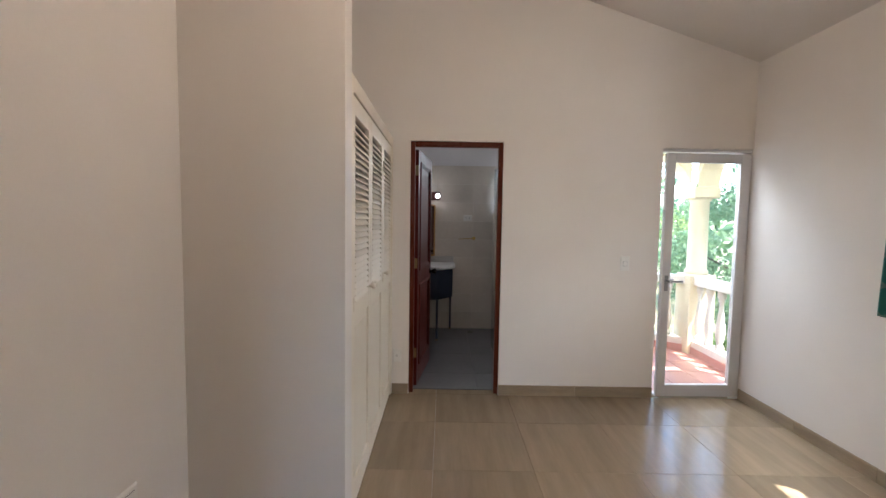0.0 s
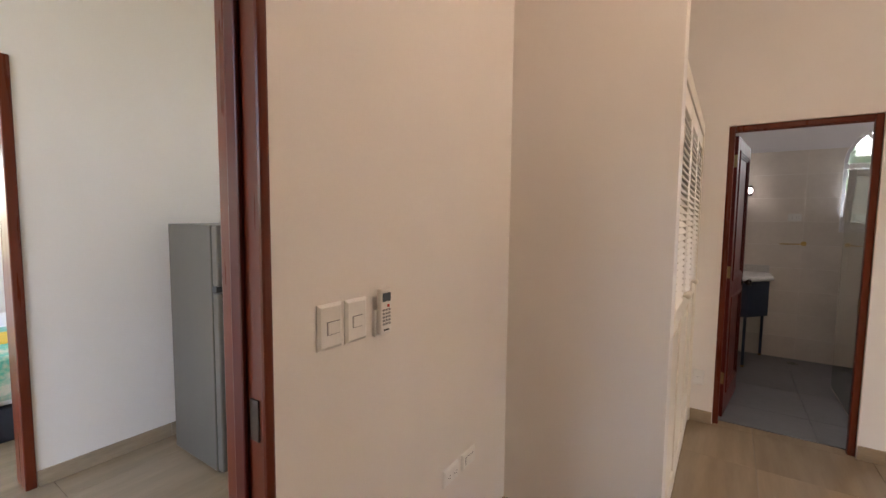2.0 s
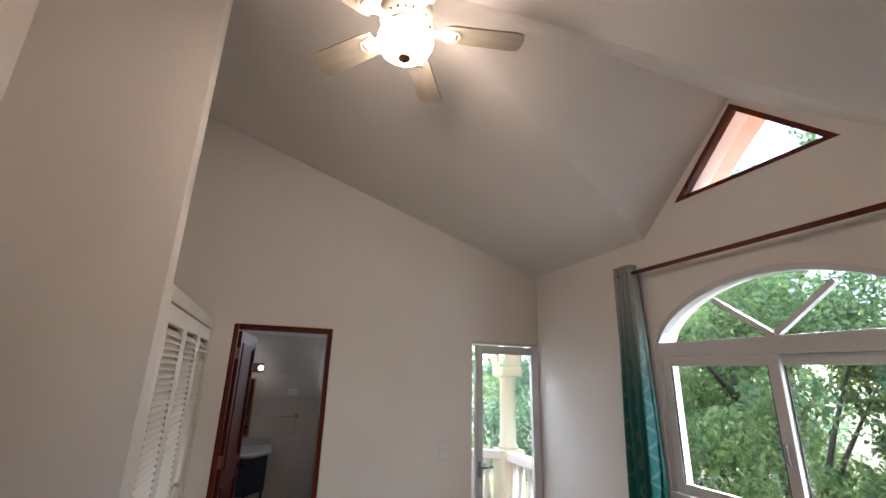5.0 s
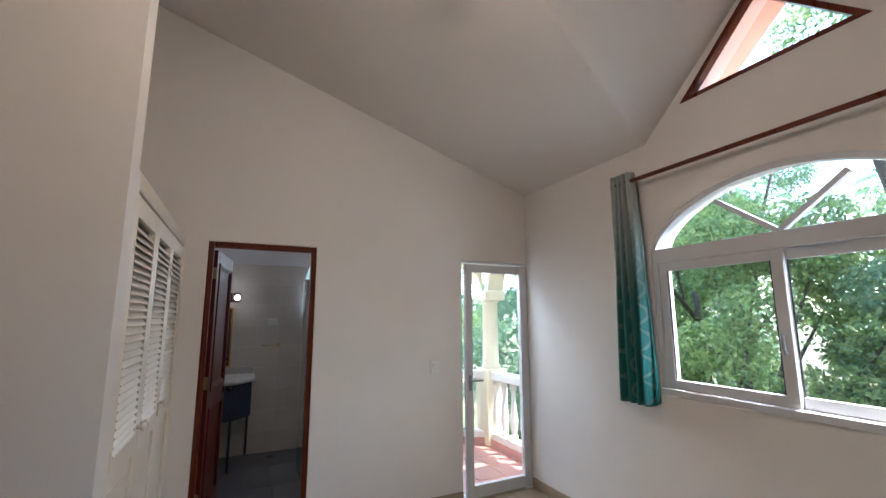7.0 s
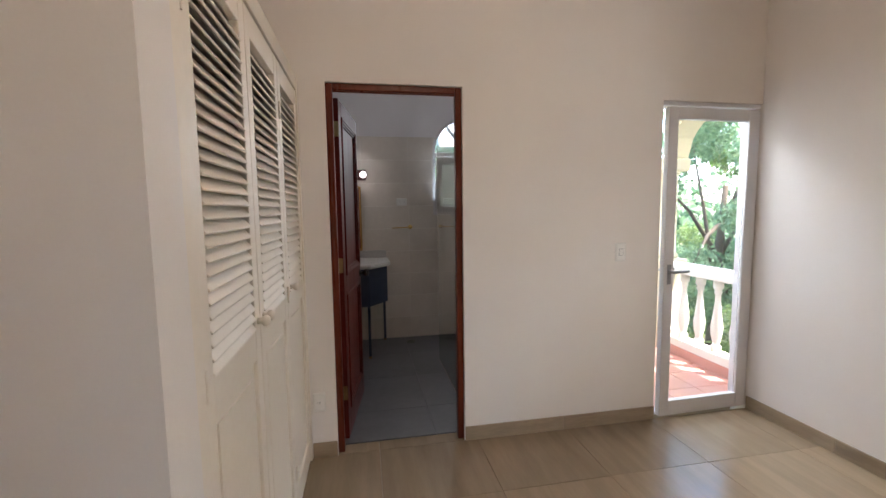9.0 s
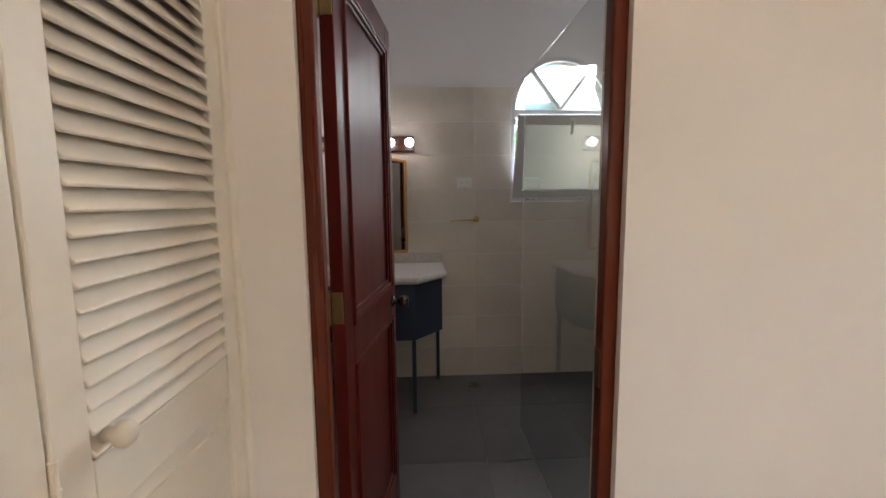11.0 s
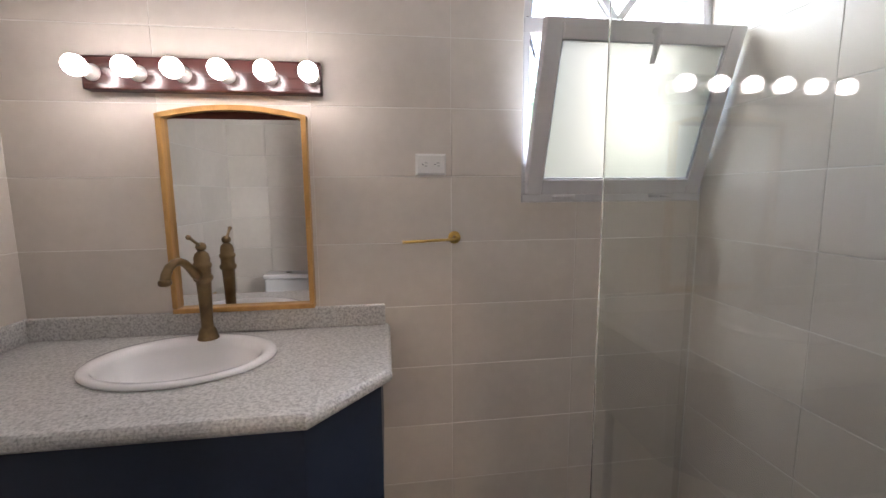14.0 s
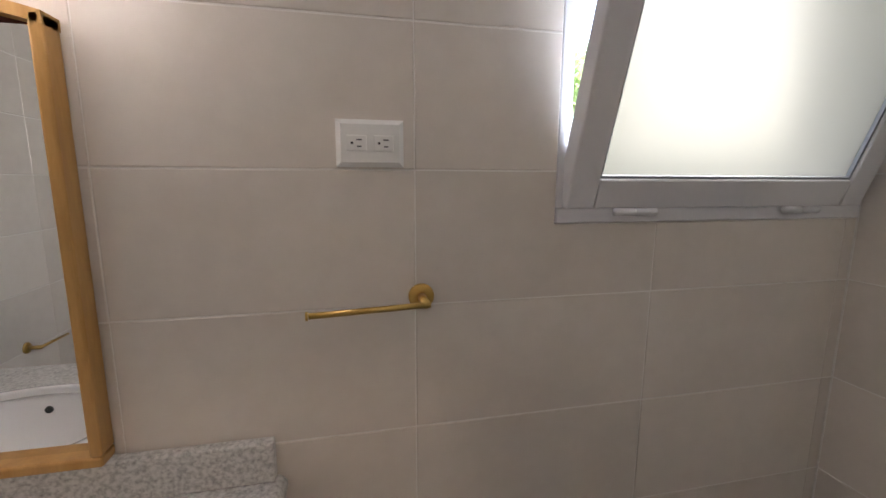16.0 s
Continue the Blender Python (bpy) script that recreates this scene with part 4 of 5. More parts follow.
hd = tube(B(), [(SW * 0.53, -0.022, SH - 0.03), (SW * 0.53, -0.045, SH - 0.03), (SW * 0.53, -0.05, SH - 0.045), (SW * 0.53 - 0.004, -0.052, SH - 0.13)], [0.011, 0.011, 0.011, 0.008], 8)
part("handle", hd, ALU, sash, "white sash handle", True)
sash.matrix_basis = pose(VX0 + 0.015, Y0 + 0.008, VZ0 + 0.035, 18, 0, 0)
for x in (VX0 + 0.12, VX1 - 0.23):
    h = part("hinge", lathe(B(), [(0.008, 0), (0.008, 0.042), (0.006, 0.043), (0.006, 0.045), (0.008, 0.046), (0.008, 0.09)], (x, Y0 - 0.016, VZ0 + 0.022), 10, "x"), ALU, bw, "white butt hinge", True)
part("stay_arm", tube(B(), [(VX0 + 0.03, Y0 + 0.02, VZS - 0.06), (VX0 + 0.028, Y0 - 0.05, VZS - 0.16)], 0.006, 6), GREY_ALU, bw, "folding stay")

# ---- shower screen ----
ss = thing("shower_screen", (0.71, BY0, 0), "frameless clear glass shower screen", "shower screen")
part("glass_panel", box(B(), -0.004, 0.016, 0.006, 0.004, 1.29, 2.06, 0.001), SHOWER, ss).visible_shadow = False
part("silicone_bead", box(B(), -0.005, 0.016, 0.0, 0.005, 1.29, 0.0055), GROUT, ss, "pale silicone bead")
part("wall_channel", box(B(), -0.009, 0.0135, 0.006, 0.009, 0.0155, 2.06), STEEL, ss)

# ---- vanity ----
CT = [(0.272, 5.706), (0.272, 5.275), (0.088, 5.056), (-0.955, 5.056), (-0.955, 5.706)]
ct = thing("countertop", (0, 0, 0.872), "grey speckled granite vanity top with a clipped corner", "countertop")
SXC, SYC, SA, SB = -0.334, 5.432, 0.266, 0.205
bm = B()
n_ = 48
hole = [(SXC + (SA - 0.03) * math.cos(2 * math.pi * i / n_), SYC + (SB - 0.03) * math.sin(2 * math.pi * i / n_)) for i in range(n_)]
outer = []
for i in range(n_):
    a = 2 * math.pi * i / n_
    dx, dy = math.cos(a), math.sin(a)
    best = 9
    for (x0, y0), (x1, y1) in zip(CT, CT[1:] + CT[:1]):
        den = dx * (y1 - y0) - dy * (x1 - x0)
        if abs(den) > 1e-9:
            t_ = ((x0 - SXC) * (y1 - y0) - (y0 - SYC) * (x1 - x0)) / den
            s_ = ((x0 - SXC) * dy - (y0 - SYC) * dx) / den
            if t_ > 0 and -1e-6 <= s_ <= 1 + 1e-6:
                best = min(best, t_)
    outer.append((a, (SXC + dx * best, SYC + dy * best)))
for c in CT:
    outer.append((math.atan2(c[1] - SYC, c[0] - SXC) % (2 * math.pi), c))
outer.sort()
ov = [bm.verts.new((*p, 0.04)) for a, p in outer]
hv = [bm.verts.new((*p, 0.04)) for p in hole]
oa = [a for a, p in outer]
j = 0
m_ = len(ov)
for i in range(m_):
    a_next = oa[(i + 1) % m_] + (2 * math.pi if i + 1 == m_ else 0)
    j2 = max(j, min(n_, int(a_next / (2 * math.pi) * n_ + 1e-6)))
    loop = [hv[k % n_] for k in range(j, j2 + 1)]
    fv = [ov[i], ov[(i + 1) % m_]] + loop[::-1]
    fv = [f for k, f in enumerate(fv) if f not in fv[:k]]
    if len(fv) > 2:
        bm.faces.new(fv)
    j = j2
prev = ov
for off, zz in ((0.006, 0.036), (0.012, 0.028), (0.0135, 0.02), (0.012, 0.012), (0.006, 0.004), (0.0, 0.0)):
    cur = []
    for vtx in ov:
        x, y = vtx.co.x, vtx.co.y
        ox = off if x > 0.27 else (off * 0.78 if (y < 5.28 and x > 0.1) else 0)
        oy = -off if y < 5.06 else (-off * 0.6 if (y < 5.28 and x > 0.1) else 0)
        cur.append(bm.verts.new((x + ox, y + oy, zz)))
    for k in range(m_):
        bm.faces.new((prev[k], prev[(k + 1) % m_], cur[(k + 1) % m_], cur[k]))
    prev = cur
part("slab", bm, GRANITE, ct)
bm = B()
box(bm, BX0 + 0.004, 5.684, 0.0405, 0.268, 5.708, 0.118, 0.004)
part("backsplash", bm, GRANITE, ct)
part("side_splash", box(B(), BX0 + 0.004, 5.06, 0.0405, BX0 + 0.026, 5.683, 0.118, 0.004), GRANITE, ct)

van = thing("vanity_cabinet", (0, 0, 0), "navy painted vanity cabinet on slim legs", "vanity")
VP = [(0.252, 5.70), (0.252, 5.30), (0.075, 5.085), (-0.95, 5.085)]
for nm, p, q in zip(("side_panel", "corner_panel", "front_panel"), VP, VP[1:]):
    d = (Vector(q) - Vector(p)).normalized()
    nin = Vector((d.y, -d.x)) * 0.018
    part(nm, prism(B(), [p, q, tuple(Vector(q) + nin), tuple(Vector(p) + nin)], "z", 0.51, 0.870), NAVY, van)
part("bottom", prism(B(), [(0.232, 5.70), (0.232, 5.31), (0.065, 5.105), (-0.95, 5.105), (-0.95, 5.70)], "z", 0.502, 0.518), NAVY, van)
for x, y in ((0.062, 5.102), (0.232, 5.665), (-0.93, 5.102), (-0.93, 5.665)):
    lg = part("leg", box(B(), x - 0.013, y - 0.013, 0.02, x + 0.013, y + 0.013, 0.5, 0.002), NAVY, van)
    part("foot", lathe(B(), [(0.016, 0.0), (0.016, 0.018), (0.012, 0.02)], (x, y, 0), 12), BRONZE, lg, "bronze foot")

sk = thing("sink", (SXC, SYC, 0.912), "white oval drop-in ceramic basin", "sink")
bm = B()
prof = [(0.97, 0.0), (1.0, 0.003), (1.0, 0.010), (0.97, 0.016), (0.90, 0.017), (0.84, 0.010), (0.80, -0.01), (0.70, -0.07), (0.50, -0.12), (0.22, -0.135), (0.07, -0.137)]
rings = [[bm.verts.new((SA * k * math.cos(2 * math.pi * i / 48), SB * k * math.sin(2 * math.pi * i / 48) - (0.012 if k < 0.86 else 0), zz)) for i in range(48)] for k, zz in prof]
for lo, hi in zip(rings, rings[1:]):
    for i in range(48):
        bm.faces.new((lo[i], lo[(i + 1) % 48], hi[(i + 1) % 48], hi[i]))
bm.faces.new(rings[-1])
part("basin", bm, CERAMIC, sk, smooth=True)
part("drain", lathe(B(), [(0.018, -0.1365), (0.022, -0.135), (0.016, -0.133), (0.004, -0.134)], (0, -0.012, 0), 16), BRONZE, sk, "bronze drain")
part("overflow", lathe(B(), [(0.009, 0.0), (0.009, 0.004)], (0.0, -0.158, -0.03), 12, "y"), BLACK, sk, "dark overflow hole")

fc = thing("faucet", (-0.320, 5.582, 0.928), "antique bronze single-lever basin faucet", "faucet")
part("column", lathe(B(), [(0.033, 0), (0.033, 0.004), (0.030, 0.010), (0.028, 0.024), (0.024, 0.034), (0.0185, 0.042), (0.0185, 0.06), (0.020, 0.12), (0.0225, 0.185), (0.0235, 0.195), (0.0285, 0.199), (0.030, 0.206), (0.0285, 0.213), (0.0245, 0.217), (0.0245, 0.238), (0.0275, 0.242), (0.029, 0.248), (0.0275, 0.254), (0.024, 0.258), (0.0245, 0.272), (0.021, 0.286), (0.013, 0.294), (0.009, 0.297)], n=24), BRONZE, fc, smooth=True)
sp = [(0.016, 0.212), (0.030, 0.226), (0.048, 0.250), (0.066, 0.268), (0.084, 0.276), (0.102, 0.274), (0.118, 0.263), (0.129, 0.246), (0.134, 0.226)]
part("spout", tube(B(), [(-0.34 * r_, -1.10 * r_, zz) for r_, zz in sp], [0.0155, 0.0145, 0.0130, 0.0125, 0.0125, 0.0125, 0.0130, 0.0140, 0.0150], 14), BRONZE, fc, smooth=True)
part("aerator", lathe(B(), [(0.012, -0.004), (0.0175, 0.0), (0.0185, 0.006), (0.0175, 0.012), (0.015, 0.016)], (-0.34 * 0.135, -1.10 * 0.135, 0.216), 16), BRONZE, fc, smooth=True)
part("lever_hub", lathe(B(), [(0.009, 0.296), (0.015, 0.301), (0.017, 0.309), (0.014, 0.318), (0.007, 0.323), (0.002, 0.324)], n=18), BRONZE, fc, smooth=True)
part("lever", tube(B(), [(0, -0.004, 0.314), (-0.003, -0.030, 0.327), (-0.006, -0.058, 0.343), (-0.007, -0.066, 0.347), (-0.007, -0.071, 0.350)], [0.0055, 0.0048, 0.0055, 0.0085, 0.006], 12), BRONZE, fc, smooth=True)

# ---- mirror ----
MX0, MX1, MZ0, MZ1, MZT = -0.466, 0.015, 0.992, 1.672, 1.703
mr = thing("mirror", (0, BY1, 0), "wall mirror in a honey oak frame with a curved top", "mirror")
MD = -0.042
for nm, x0, x1 in (("side_bar", MX0, MX0 + 0.018), ("side_bar", MX1 - 0.018, MX1)):
    part(nm, box(B(), x0, MD, MZ0 + 0.018, x1, -0.002, MZ1, 0.004), OAK, mr)
part("bottom_bar", box(B(), MX0, MD, MZ0, MX1, -0.002, MZ0 + 0.018, 0.004), OAK, mr)
mc = (MX0 + MX1) / 2
arc = [(MX0 + (MX1 - MX0) * i / 20, MZ1 + (MZT - MZ1) * (1 - ((2 * i / 20 - 1) ** 2))) for i in range(21)]
part("top_bar", prism(B(), arc + [(x, z - 0.017) for x, z in arc[::-1]], "y", MD, -0.002), OAK, mr)
# Dark wood colour stands in for the shadow under the curved top.
part("back_board", prism(B(), [(MX0 + 0.018, MZ1 - 0.012)] + [(x, z - 0.008) for x, z in arc[1:-1]] + [(MX1 - 0.018, MZ1 - 0.012)], "y", -0.012, -0.004), JAMBWOOD, mr, "wooden backing board coloured dark for the shadow under the top bar")
MIRROR = bpy.data.materials.new("mirror_silver")
MIRROR.use_nodes = True
mp_ = MIRROR.node_tree.nodes["Principled BSDF"]
mp_.inputs["Base Color"].default_value, mp_.inputs["Metallic"].default_value, mp_.inputs["Roughness"].default_value = (0.86, 0.87, 0.86, 1), 1.0, 0.01
part("mirror_glass", box(B(), MX0 + 0.018, -0.016, MZ0 + 0.018, MX1 - 0.018, -0.010, MZ1 - 0.0125), MIRROR, mr, "silvered mirror glass")

# ---- light bar ----
lb = thing("vanity_light", (0, BY1, 1.742), "wooden vanity light bar with six lit globe bulbs", "wall lamp")
part("back_plate", box(B(), -0.668, -0.045, 0.0, 0.074, -0.002, 0.106, 0.006), LAMPWOOD, lb)
BULB = glow("lit_bulb", (1.0, 0.93, 0.92), 1.2)
for k in range(6):
    x = -0.634 + k * 0.1356
    b = part("bulb", lathe(B(), [(0.020, -0.0985), (0.026, -0.104), (0.0305, -0.114), (0.0315, -0.125), (0.029, -0.138), (0.020, -0.149), (0.006, -0.154)], (x, 0, 0.052), 20, "y"), BULB, lb, "lit round bulb", True)
    part("socket_cup", lathe(B(), [(0.027, -0.0455), (0.022, -0.055), (0.021, -0.080), (0.0245, -0.098), (0.021, -0.0982)], (x, 0, 0.052), 18, "y"), PLASTIC, b, "white bulb collar", True)

plate("wall_outlet", pose(0.450, BY1, 1.509), 0.114, 0.079, "white plastic double outlet on the tiled wall", "outlet", sockets=2)

tb = thing("towel_bar", (0.537, BY1, 1.236), "brushed brass towel arm on the tiled wall", "towel bar")
part("rosette", lathe(B(), [(0.024, 0.0), (0.024, -0.006), (0.021, -0.009), (0.009, -0.010)], n=24, axis="y"), BRASS, tb, smooth=True)
part("post", lathe(B(), [(0.008, -0.009), (0.008, -0.058)], n=14, axis="y"), BRASS, tb, smooth=True)
part("arm", tube(B(), [(0.008, -0.054, -0.002), (-0.195, -0.060, -0.008)], 0.0055, 10), BRASS, tb, smooth=True)
part("end_cap", lathe(B(), [(0.0075, -0.200), (0.0075, -0.196)], (0, -0.060, -0.008), 10, "x"), BRASS, tb)

ph = thing("paper_holder", pose(BX0 + 0.0095, 4.40, 0.74, 0, 0, 90), "brushed brass paper holder arm on the tiled wall", "paper holder")
part("rosette", lathe(B(), [(0.024, 0.0), (0.024, -0.006), (0.021, -0.009), (0.009, -0.010)], n=24, axis="y"), BRASS, ph, smooth=True)
part("post", lathe(B(), [(0.008, -0.009), (0.008, -0.058)], n=14, axis="y"), BRASS, ph, smooth=True)
part("arm", tube(B(), [(0.006, -0.054, 0), (-0.17, -0.058, -0.003)], 0.006, 10), BRASS, ph, smooth=True)

fd = thing("floor_drain", (0.50, 5.53, 0.0), "round metal floor drain in the grey tiles", "drain")
part("rim", lathe(B(), [(0.05, 0.0), (0.05, 0.003), (0.042, 0.004)], n=24), STEEL, fd)
for k in range(5):
    part("grate_slot", box(B(), -0.026 + abs(k - 2) * 0.006, -0.026 + k * 0.012, 0.0041, 0.026 - abs(k - 2) * 0.006, -0.021 + k * 0.012, 0.0046), BLACK, fd)

to = thing("toilet", (-0.51, BY0 + 0.016, 0), "white ceramic toilet with a low tank", "toilet")
part("tank", box(B(), -0.18, 0, 0.38, 0.18, 0.165, 0.735, 0.02), CERAMIC, to)
part("tank_lid", box(B(), -0.187, -0.003, 0.7355, 0.187, 0.175, 0.772, 0.01), CERAMIC, to)
part("flush_button", lathe(B(), [(0.025, 0.7725), (0.025, 0.778), (0.02, 0.78)], (0, 0.085, 0), 16), STEEL, to, "chrome flush button")
bm = B()
prof = [(0.10, 0.0), (0.105, 0.03), (0.085, 0.12), (0.10, 0.25), (0.165, 0.35), (0.178, 0.385)]
rg = [[bm.verts.new((r * math.cos(2 * math.pi * i / 28), 0.36 + r * 1.28 * math.sin(2 * math.pi * i / 28), zz)) for i in range(28)] for r, zz in prof]
for lo, hi in zip(rg, rg[1:]):
    for i in range(28):
        bm.faces.new((lo[i], lo[(i + 1) % 28], hi[(i + 1) % 28], hi[i]))
bm.faces.new(rg[0][::-1]), bm.faces.new(rg[-1])
part("bowl", bm, CERAMIC, to, smooth=True)
bm = B()
rg = [[bm.verts.new((r * math.cos(2 * math.pi * i / 28), 0.36 + r * 1.28 * math.sin(2 * math.pi * i / 28), zz)) for i in range(28)] for r, zz in ((0.182, 0.386), (0.187, 0.395), (0.18, 0.412), (0.1, 0.42))]
for lo, hi in zip(rg, rg[1:]):
    for i in range(28):
        bm.faces.new((lo[i], lo[(i + 1) % 28], hi[(i + 1) % 28], hi[i]))
bm.faces.new(rg[0][::-1]), bm.faces.new(rg[-1])
part("seat_lid", bm, CERAMIC, to, smooth=True)

# ---- living room beyond the entrance ----
bm = B()
box(bm, -6.4, -3.2, -0.2, LX - 0.15, 2.0, -0.012)
tagged(part("floor_living", bm, GROUT), "floor bed of the living room and second bedroom", "floor", "", "structure")
bm = B()
box(bm, VXW - 0.15, 0.52, -0.1, VXW, 2.0, 3.4)
box(bm, VXW - 0.15, -0.45, 2.25, VXW, 0.52, 3.4)
box(bm, VXW - 0.15, -3.2, -0.1, VXW, -0.45, 3.4)
struct("wall_living_west", bm, PLASTER, "white plaster wall with a second bedroom doorway")
bm = B()
box(bm, VXW, 1.86, -0.1, LX - 0.15, 2.0, 3.4)
struct("wall_living_north", bm, PLASTER, "white plaster living room wall")
bm = B()
box(bm, VXW - 0.15, -3.2, 3.4, LX - 0.15, 2.0, 3.5)
struct("ceiling_living", bm, CEIL, "white living room ceiling", "ceiling")
e = thing("bedroom_frame", (0, 0, 0), "red-brown hardwood lining of the second bedroom doorway", "door frame")
part("jamb", box(B(), VXW - 0.16, 0.487, 0, VXW + 0.012, 0.534, 2.262, 0.006), JAMBWOOD, e)
part("jamb", box(B(), VXW - 0.16, -0.462, 0, VXW + 0.012, -0.405, 2.262, 0.006), JAMBWOOD, e)
part("head", box(B(), VXW - 0.16, -0.405, 2.215, VXW + 0.012, 0.487, 2.262, 0.006), JAMBWOOD, e)

fr = thing("fridge", (-2.925, 1.135, 0), "grey steel two-door refrigerator standing by the wall", "refrigerator")
part("body", box(B(), 0, 0, 0.03, 0.488, 0.60, 1.42, 0.006), STEEL, fr)
part("freezer_door", box(B(), 0.494, 0.002, 1.089, 0.55, 0.598, 1.42, 0.008), STEEL, fr)
part("fridge_door", box(B(), 0.494, 0.002, 0.04, 0.55, 0.598, 1.051, 0.008), STEEL, fr)
part("grip_recess", box(B(), 0.486, 0.004, 1.053, 0.53, 0.596, 1.087), BLACK, fr, "black grip recess")
part("door_seal", box(B(), 0.4885, 0.006, 0.05, 0.4935, 0.594, 1.41), RUBBER, fr, "dark rubber door seal")
for y in (0.05, 0.55):
    part("foot", lathe(B(), [(0.02, 0.0), (0.02, 0.032)], (0.44, y, 0), 12), BLACK, fr)
    part("foot", lathe(B(), [(0.02, 0.0), (0.02, 0.032)], (0.06, y, 0), 12), BLACK, fr)

# second bedroom, a glimpse: window wall, bed
bm = B()
box(bm, -6.4, -3.2, -0.1, -6.25, -1.4, 3.4)
box(bm, -6.4, 0.9, -0.1, -6.25, 2.0, 3.4)
box(bm, -6.4, -1.4, -0.1, -6.25, 0.9, 0.95)
box(bm, -6.4, -1.4, 2.1, -6.25, 0.9, 3.4)
struct("wall_bedroom_west", bm, PLASTER, "white wall with a bright window")
bm = B()
box(bm, -6.25, 1.86, -0.1, VXW - 0.15, 2.0, 3.4)
struct("wall_bedroom_north", bm, PLASTER, "white bedroom wall")
bm = B()
box(bm, -6.4, -3.2, 3.4, VXW - 0.15, 2.0, 3.5)
struct("ceiling_bedroom", bm, CEIL, "white bedroom ceiling", "ceiling")
bw4 = thing("window_4", (0, 0, 0), "white framed window of the second bedroom", "window")
for q in ((-1.4, 0.95, 0.9, 1.0), (-1.4, 2.05, 0.9, 2.1), (-1.4, 1.0, -1.34, 2.05), (0.84, 1.0, 0.9, 2.05), (-0.28, 1.0, -0.22, 2.05)):
    part("frame_bar", box(B(), -6.30, q[0], q[1], -6.26, q[2], q[3], 0.004), ALU, bw4)
QUILT = mat("teal_bedspread", (0.10, 0.45, 0.33), (0.62, 0.60, 0.50), 0.9, scale=3.5, mix=(0.44, 0.56), fine=40)
QUILT2 = mat("yellow_throw", (0.75, 0.50, 0.05), (0.66, 0.42, 0.04), 0.9, scale=6)
DARKBED = mat("dark_bed_base", (0.03, 0.035, 0.05), (0.02, 0.024, 0.035), 0.6)
WHITELINEN = mat("white_linen", (0.78, 0.77, 0.76), (0.72, 0.71, 0.70), 0.9, scale=8, bump=0.3, fine=40)
bed = thing("bed", (-5.9, 0.1, 0), "made bed with a white, yellow and green cover", "bed")
part("base", box(B(), 0, 0, 0.0, 2.0, 1.6, 0.22, 0.01), DARKBED, bed, "dark upholstered base")
part("mattress", box(B(), 0.01, 0.01, 0.222, 1.99, 1.59, 0.52, 0.06), WHITELINEN, bed)
part("coverlet", box(B(), 0.9, -0.012, 0.26, 2.01, 1.61, 0.55, 0.05), QUILT, bed, "green and white patterned cover")
part("throw", box(B(), 1.15, -0.016, 0.47, 1.60, 1.614, 0.556, 0.03), QUILT2, bed, "folded yellow throw")

# ---- balcony ----
BZ = -0.03
bm = B()
prism(bm, [(1.72, WY + WT), (2.95, WY + WT), (3.30, WY + WT + 0.1), (3.30, 5.0), (3.05, 5.32), (1.72, 5.32)], "z", BZ - 0.22, BZ - 0.012)
balc = tagged(part("balcony_floor", bm, GROUT), "terracotta tiled balcony floor", "floor", "", "structure")
tt = None
for i in range(6):
    for j in range(6):
        x0, y0 = 1.72 + i * 0.3, WY + WT + 0.002 + j * 0.3
        if x0 + 0.3 > 3.3 or y0 + 0.3 > 5.4:
            continue
        if tt is None:
            tt = finish(box(B(), 0.002, 0.002, -0.012, 0.298, 0.298, 0, 0.002), "tile", TERRACOTTA)
        o = new("tile", tt)
        o.parent = balc
        o.matrix_basis = pose(x0, y0, BZ)
ext = tagged(part("wall_balcony", box(B(), RX + 0.201, WY + WT - 0.12, -0.3, 3.4, WY + WT, 3.2), STUCCO), "pale yellow stucco return wall beside the balcony", "wall", "", "structure")
LINE = [(3.09, 3.74), (3.09, 4.93), (2.80, 5.14), (1.76, 5.14)]


def bal_profile(h):
    return [(0.042, 0.0), (0.042, 0.05), (0.026, 0.06), (0.03, 0.08), (0.046, 0.16), (0.05, 0.22), (0.036, 0.32), (0.024, h * 0.70), (0.022, h * 0.80), (0.034, h * 0.83), (0.026, h * 0.86), (0.042, h * 0.89), (0.042, h)]


RB, RT = 0.16, 0.80
bz_mesh = finish(lathe(B(), bal_profile(RT - RB), n=14), "baluster", WHITESTONE, True)
for (x0, y0), (x1, y1) in zip(LINE, LINE[1:]):
    length = math.hypot(x1 - x0, y1 - y0)
    ang = math.degrees(math.atan2(y1 - y0, x1 - x0))
    e = thing("balustrade", (x0, y0, BZ), "white balustrade with turned balusters along the balcony", "balustrade", "balcony balustrade")
    e.rotation_euler = (0, 0, math.radians(ang))
    part("top_rail", box(B(), -0.03, -0.075, RT, length + 0.03, 0.075, RT + 0.10, 0.012), WHITESTONE, e)
    part("plinth", box(B(), -0.03, -0.07, 0.0, length + 0.03, 0.07, RB, 0.008), WHITESTONE, e)
    part("red_skirting", box(B(), 0.03, 0.0705, 0.0, length - 0.03, 0.08, 0.085), TERRACOTTA, e, "terracotta skirting tile")
    n = max(2, int(length / 0.17))
    for i in range(n):
        b = new("baluster", bz_mesh)
        b.parent = e
        b.matrix_basis = pose(length * (i + 0.5) / n, 0, RB)
col = thing("column", (3.12, 4.97, BZ), "pale round balcony column with a moulded capital", "column")
part("base", box(B(), -0.15, -0.15, 0, 0.15, 0.15, 0.92, 0.01), STUCCO, col)
part("shaft", lathe(B(), [(0.125, 0.92), (0.125, 0.96), (0.105, 0.98), (0.10, 1.76), (0.12, 1.78), (0.12, 1.80)], n=24), STUCCO, col, smooth=True)
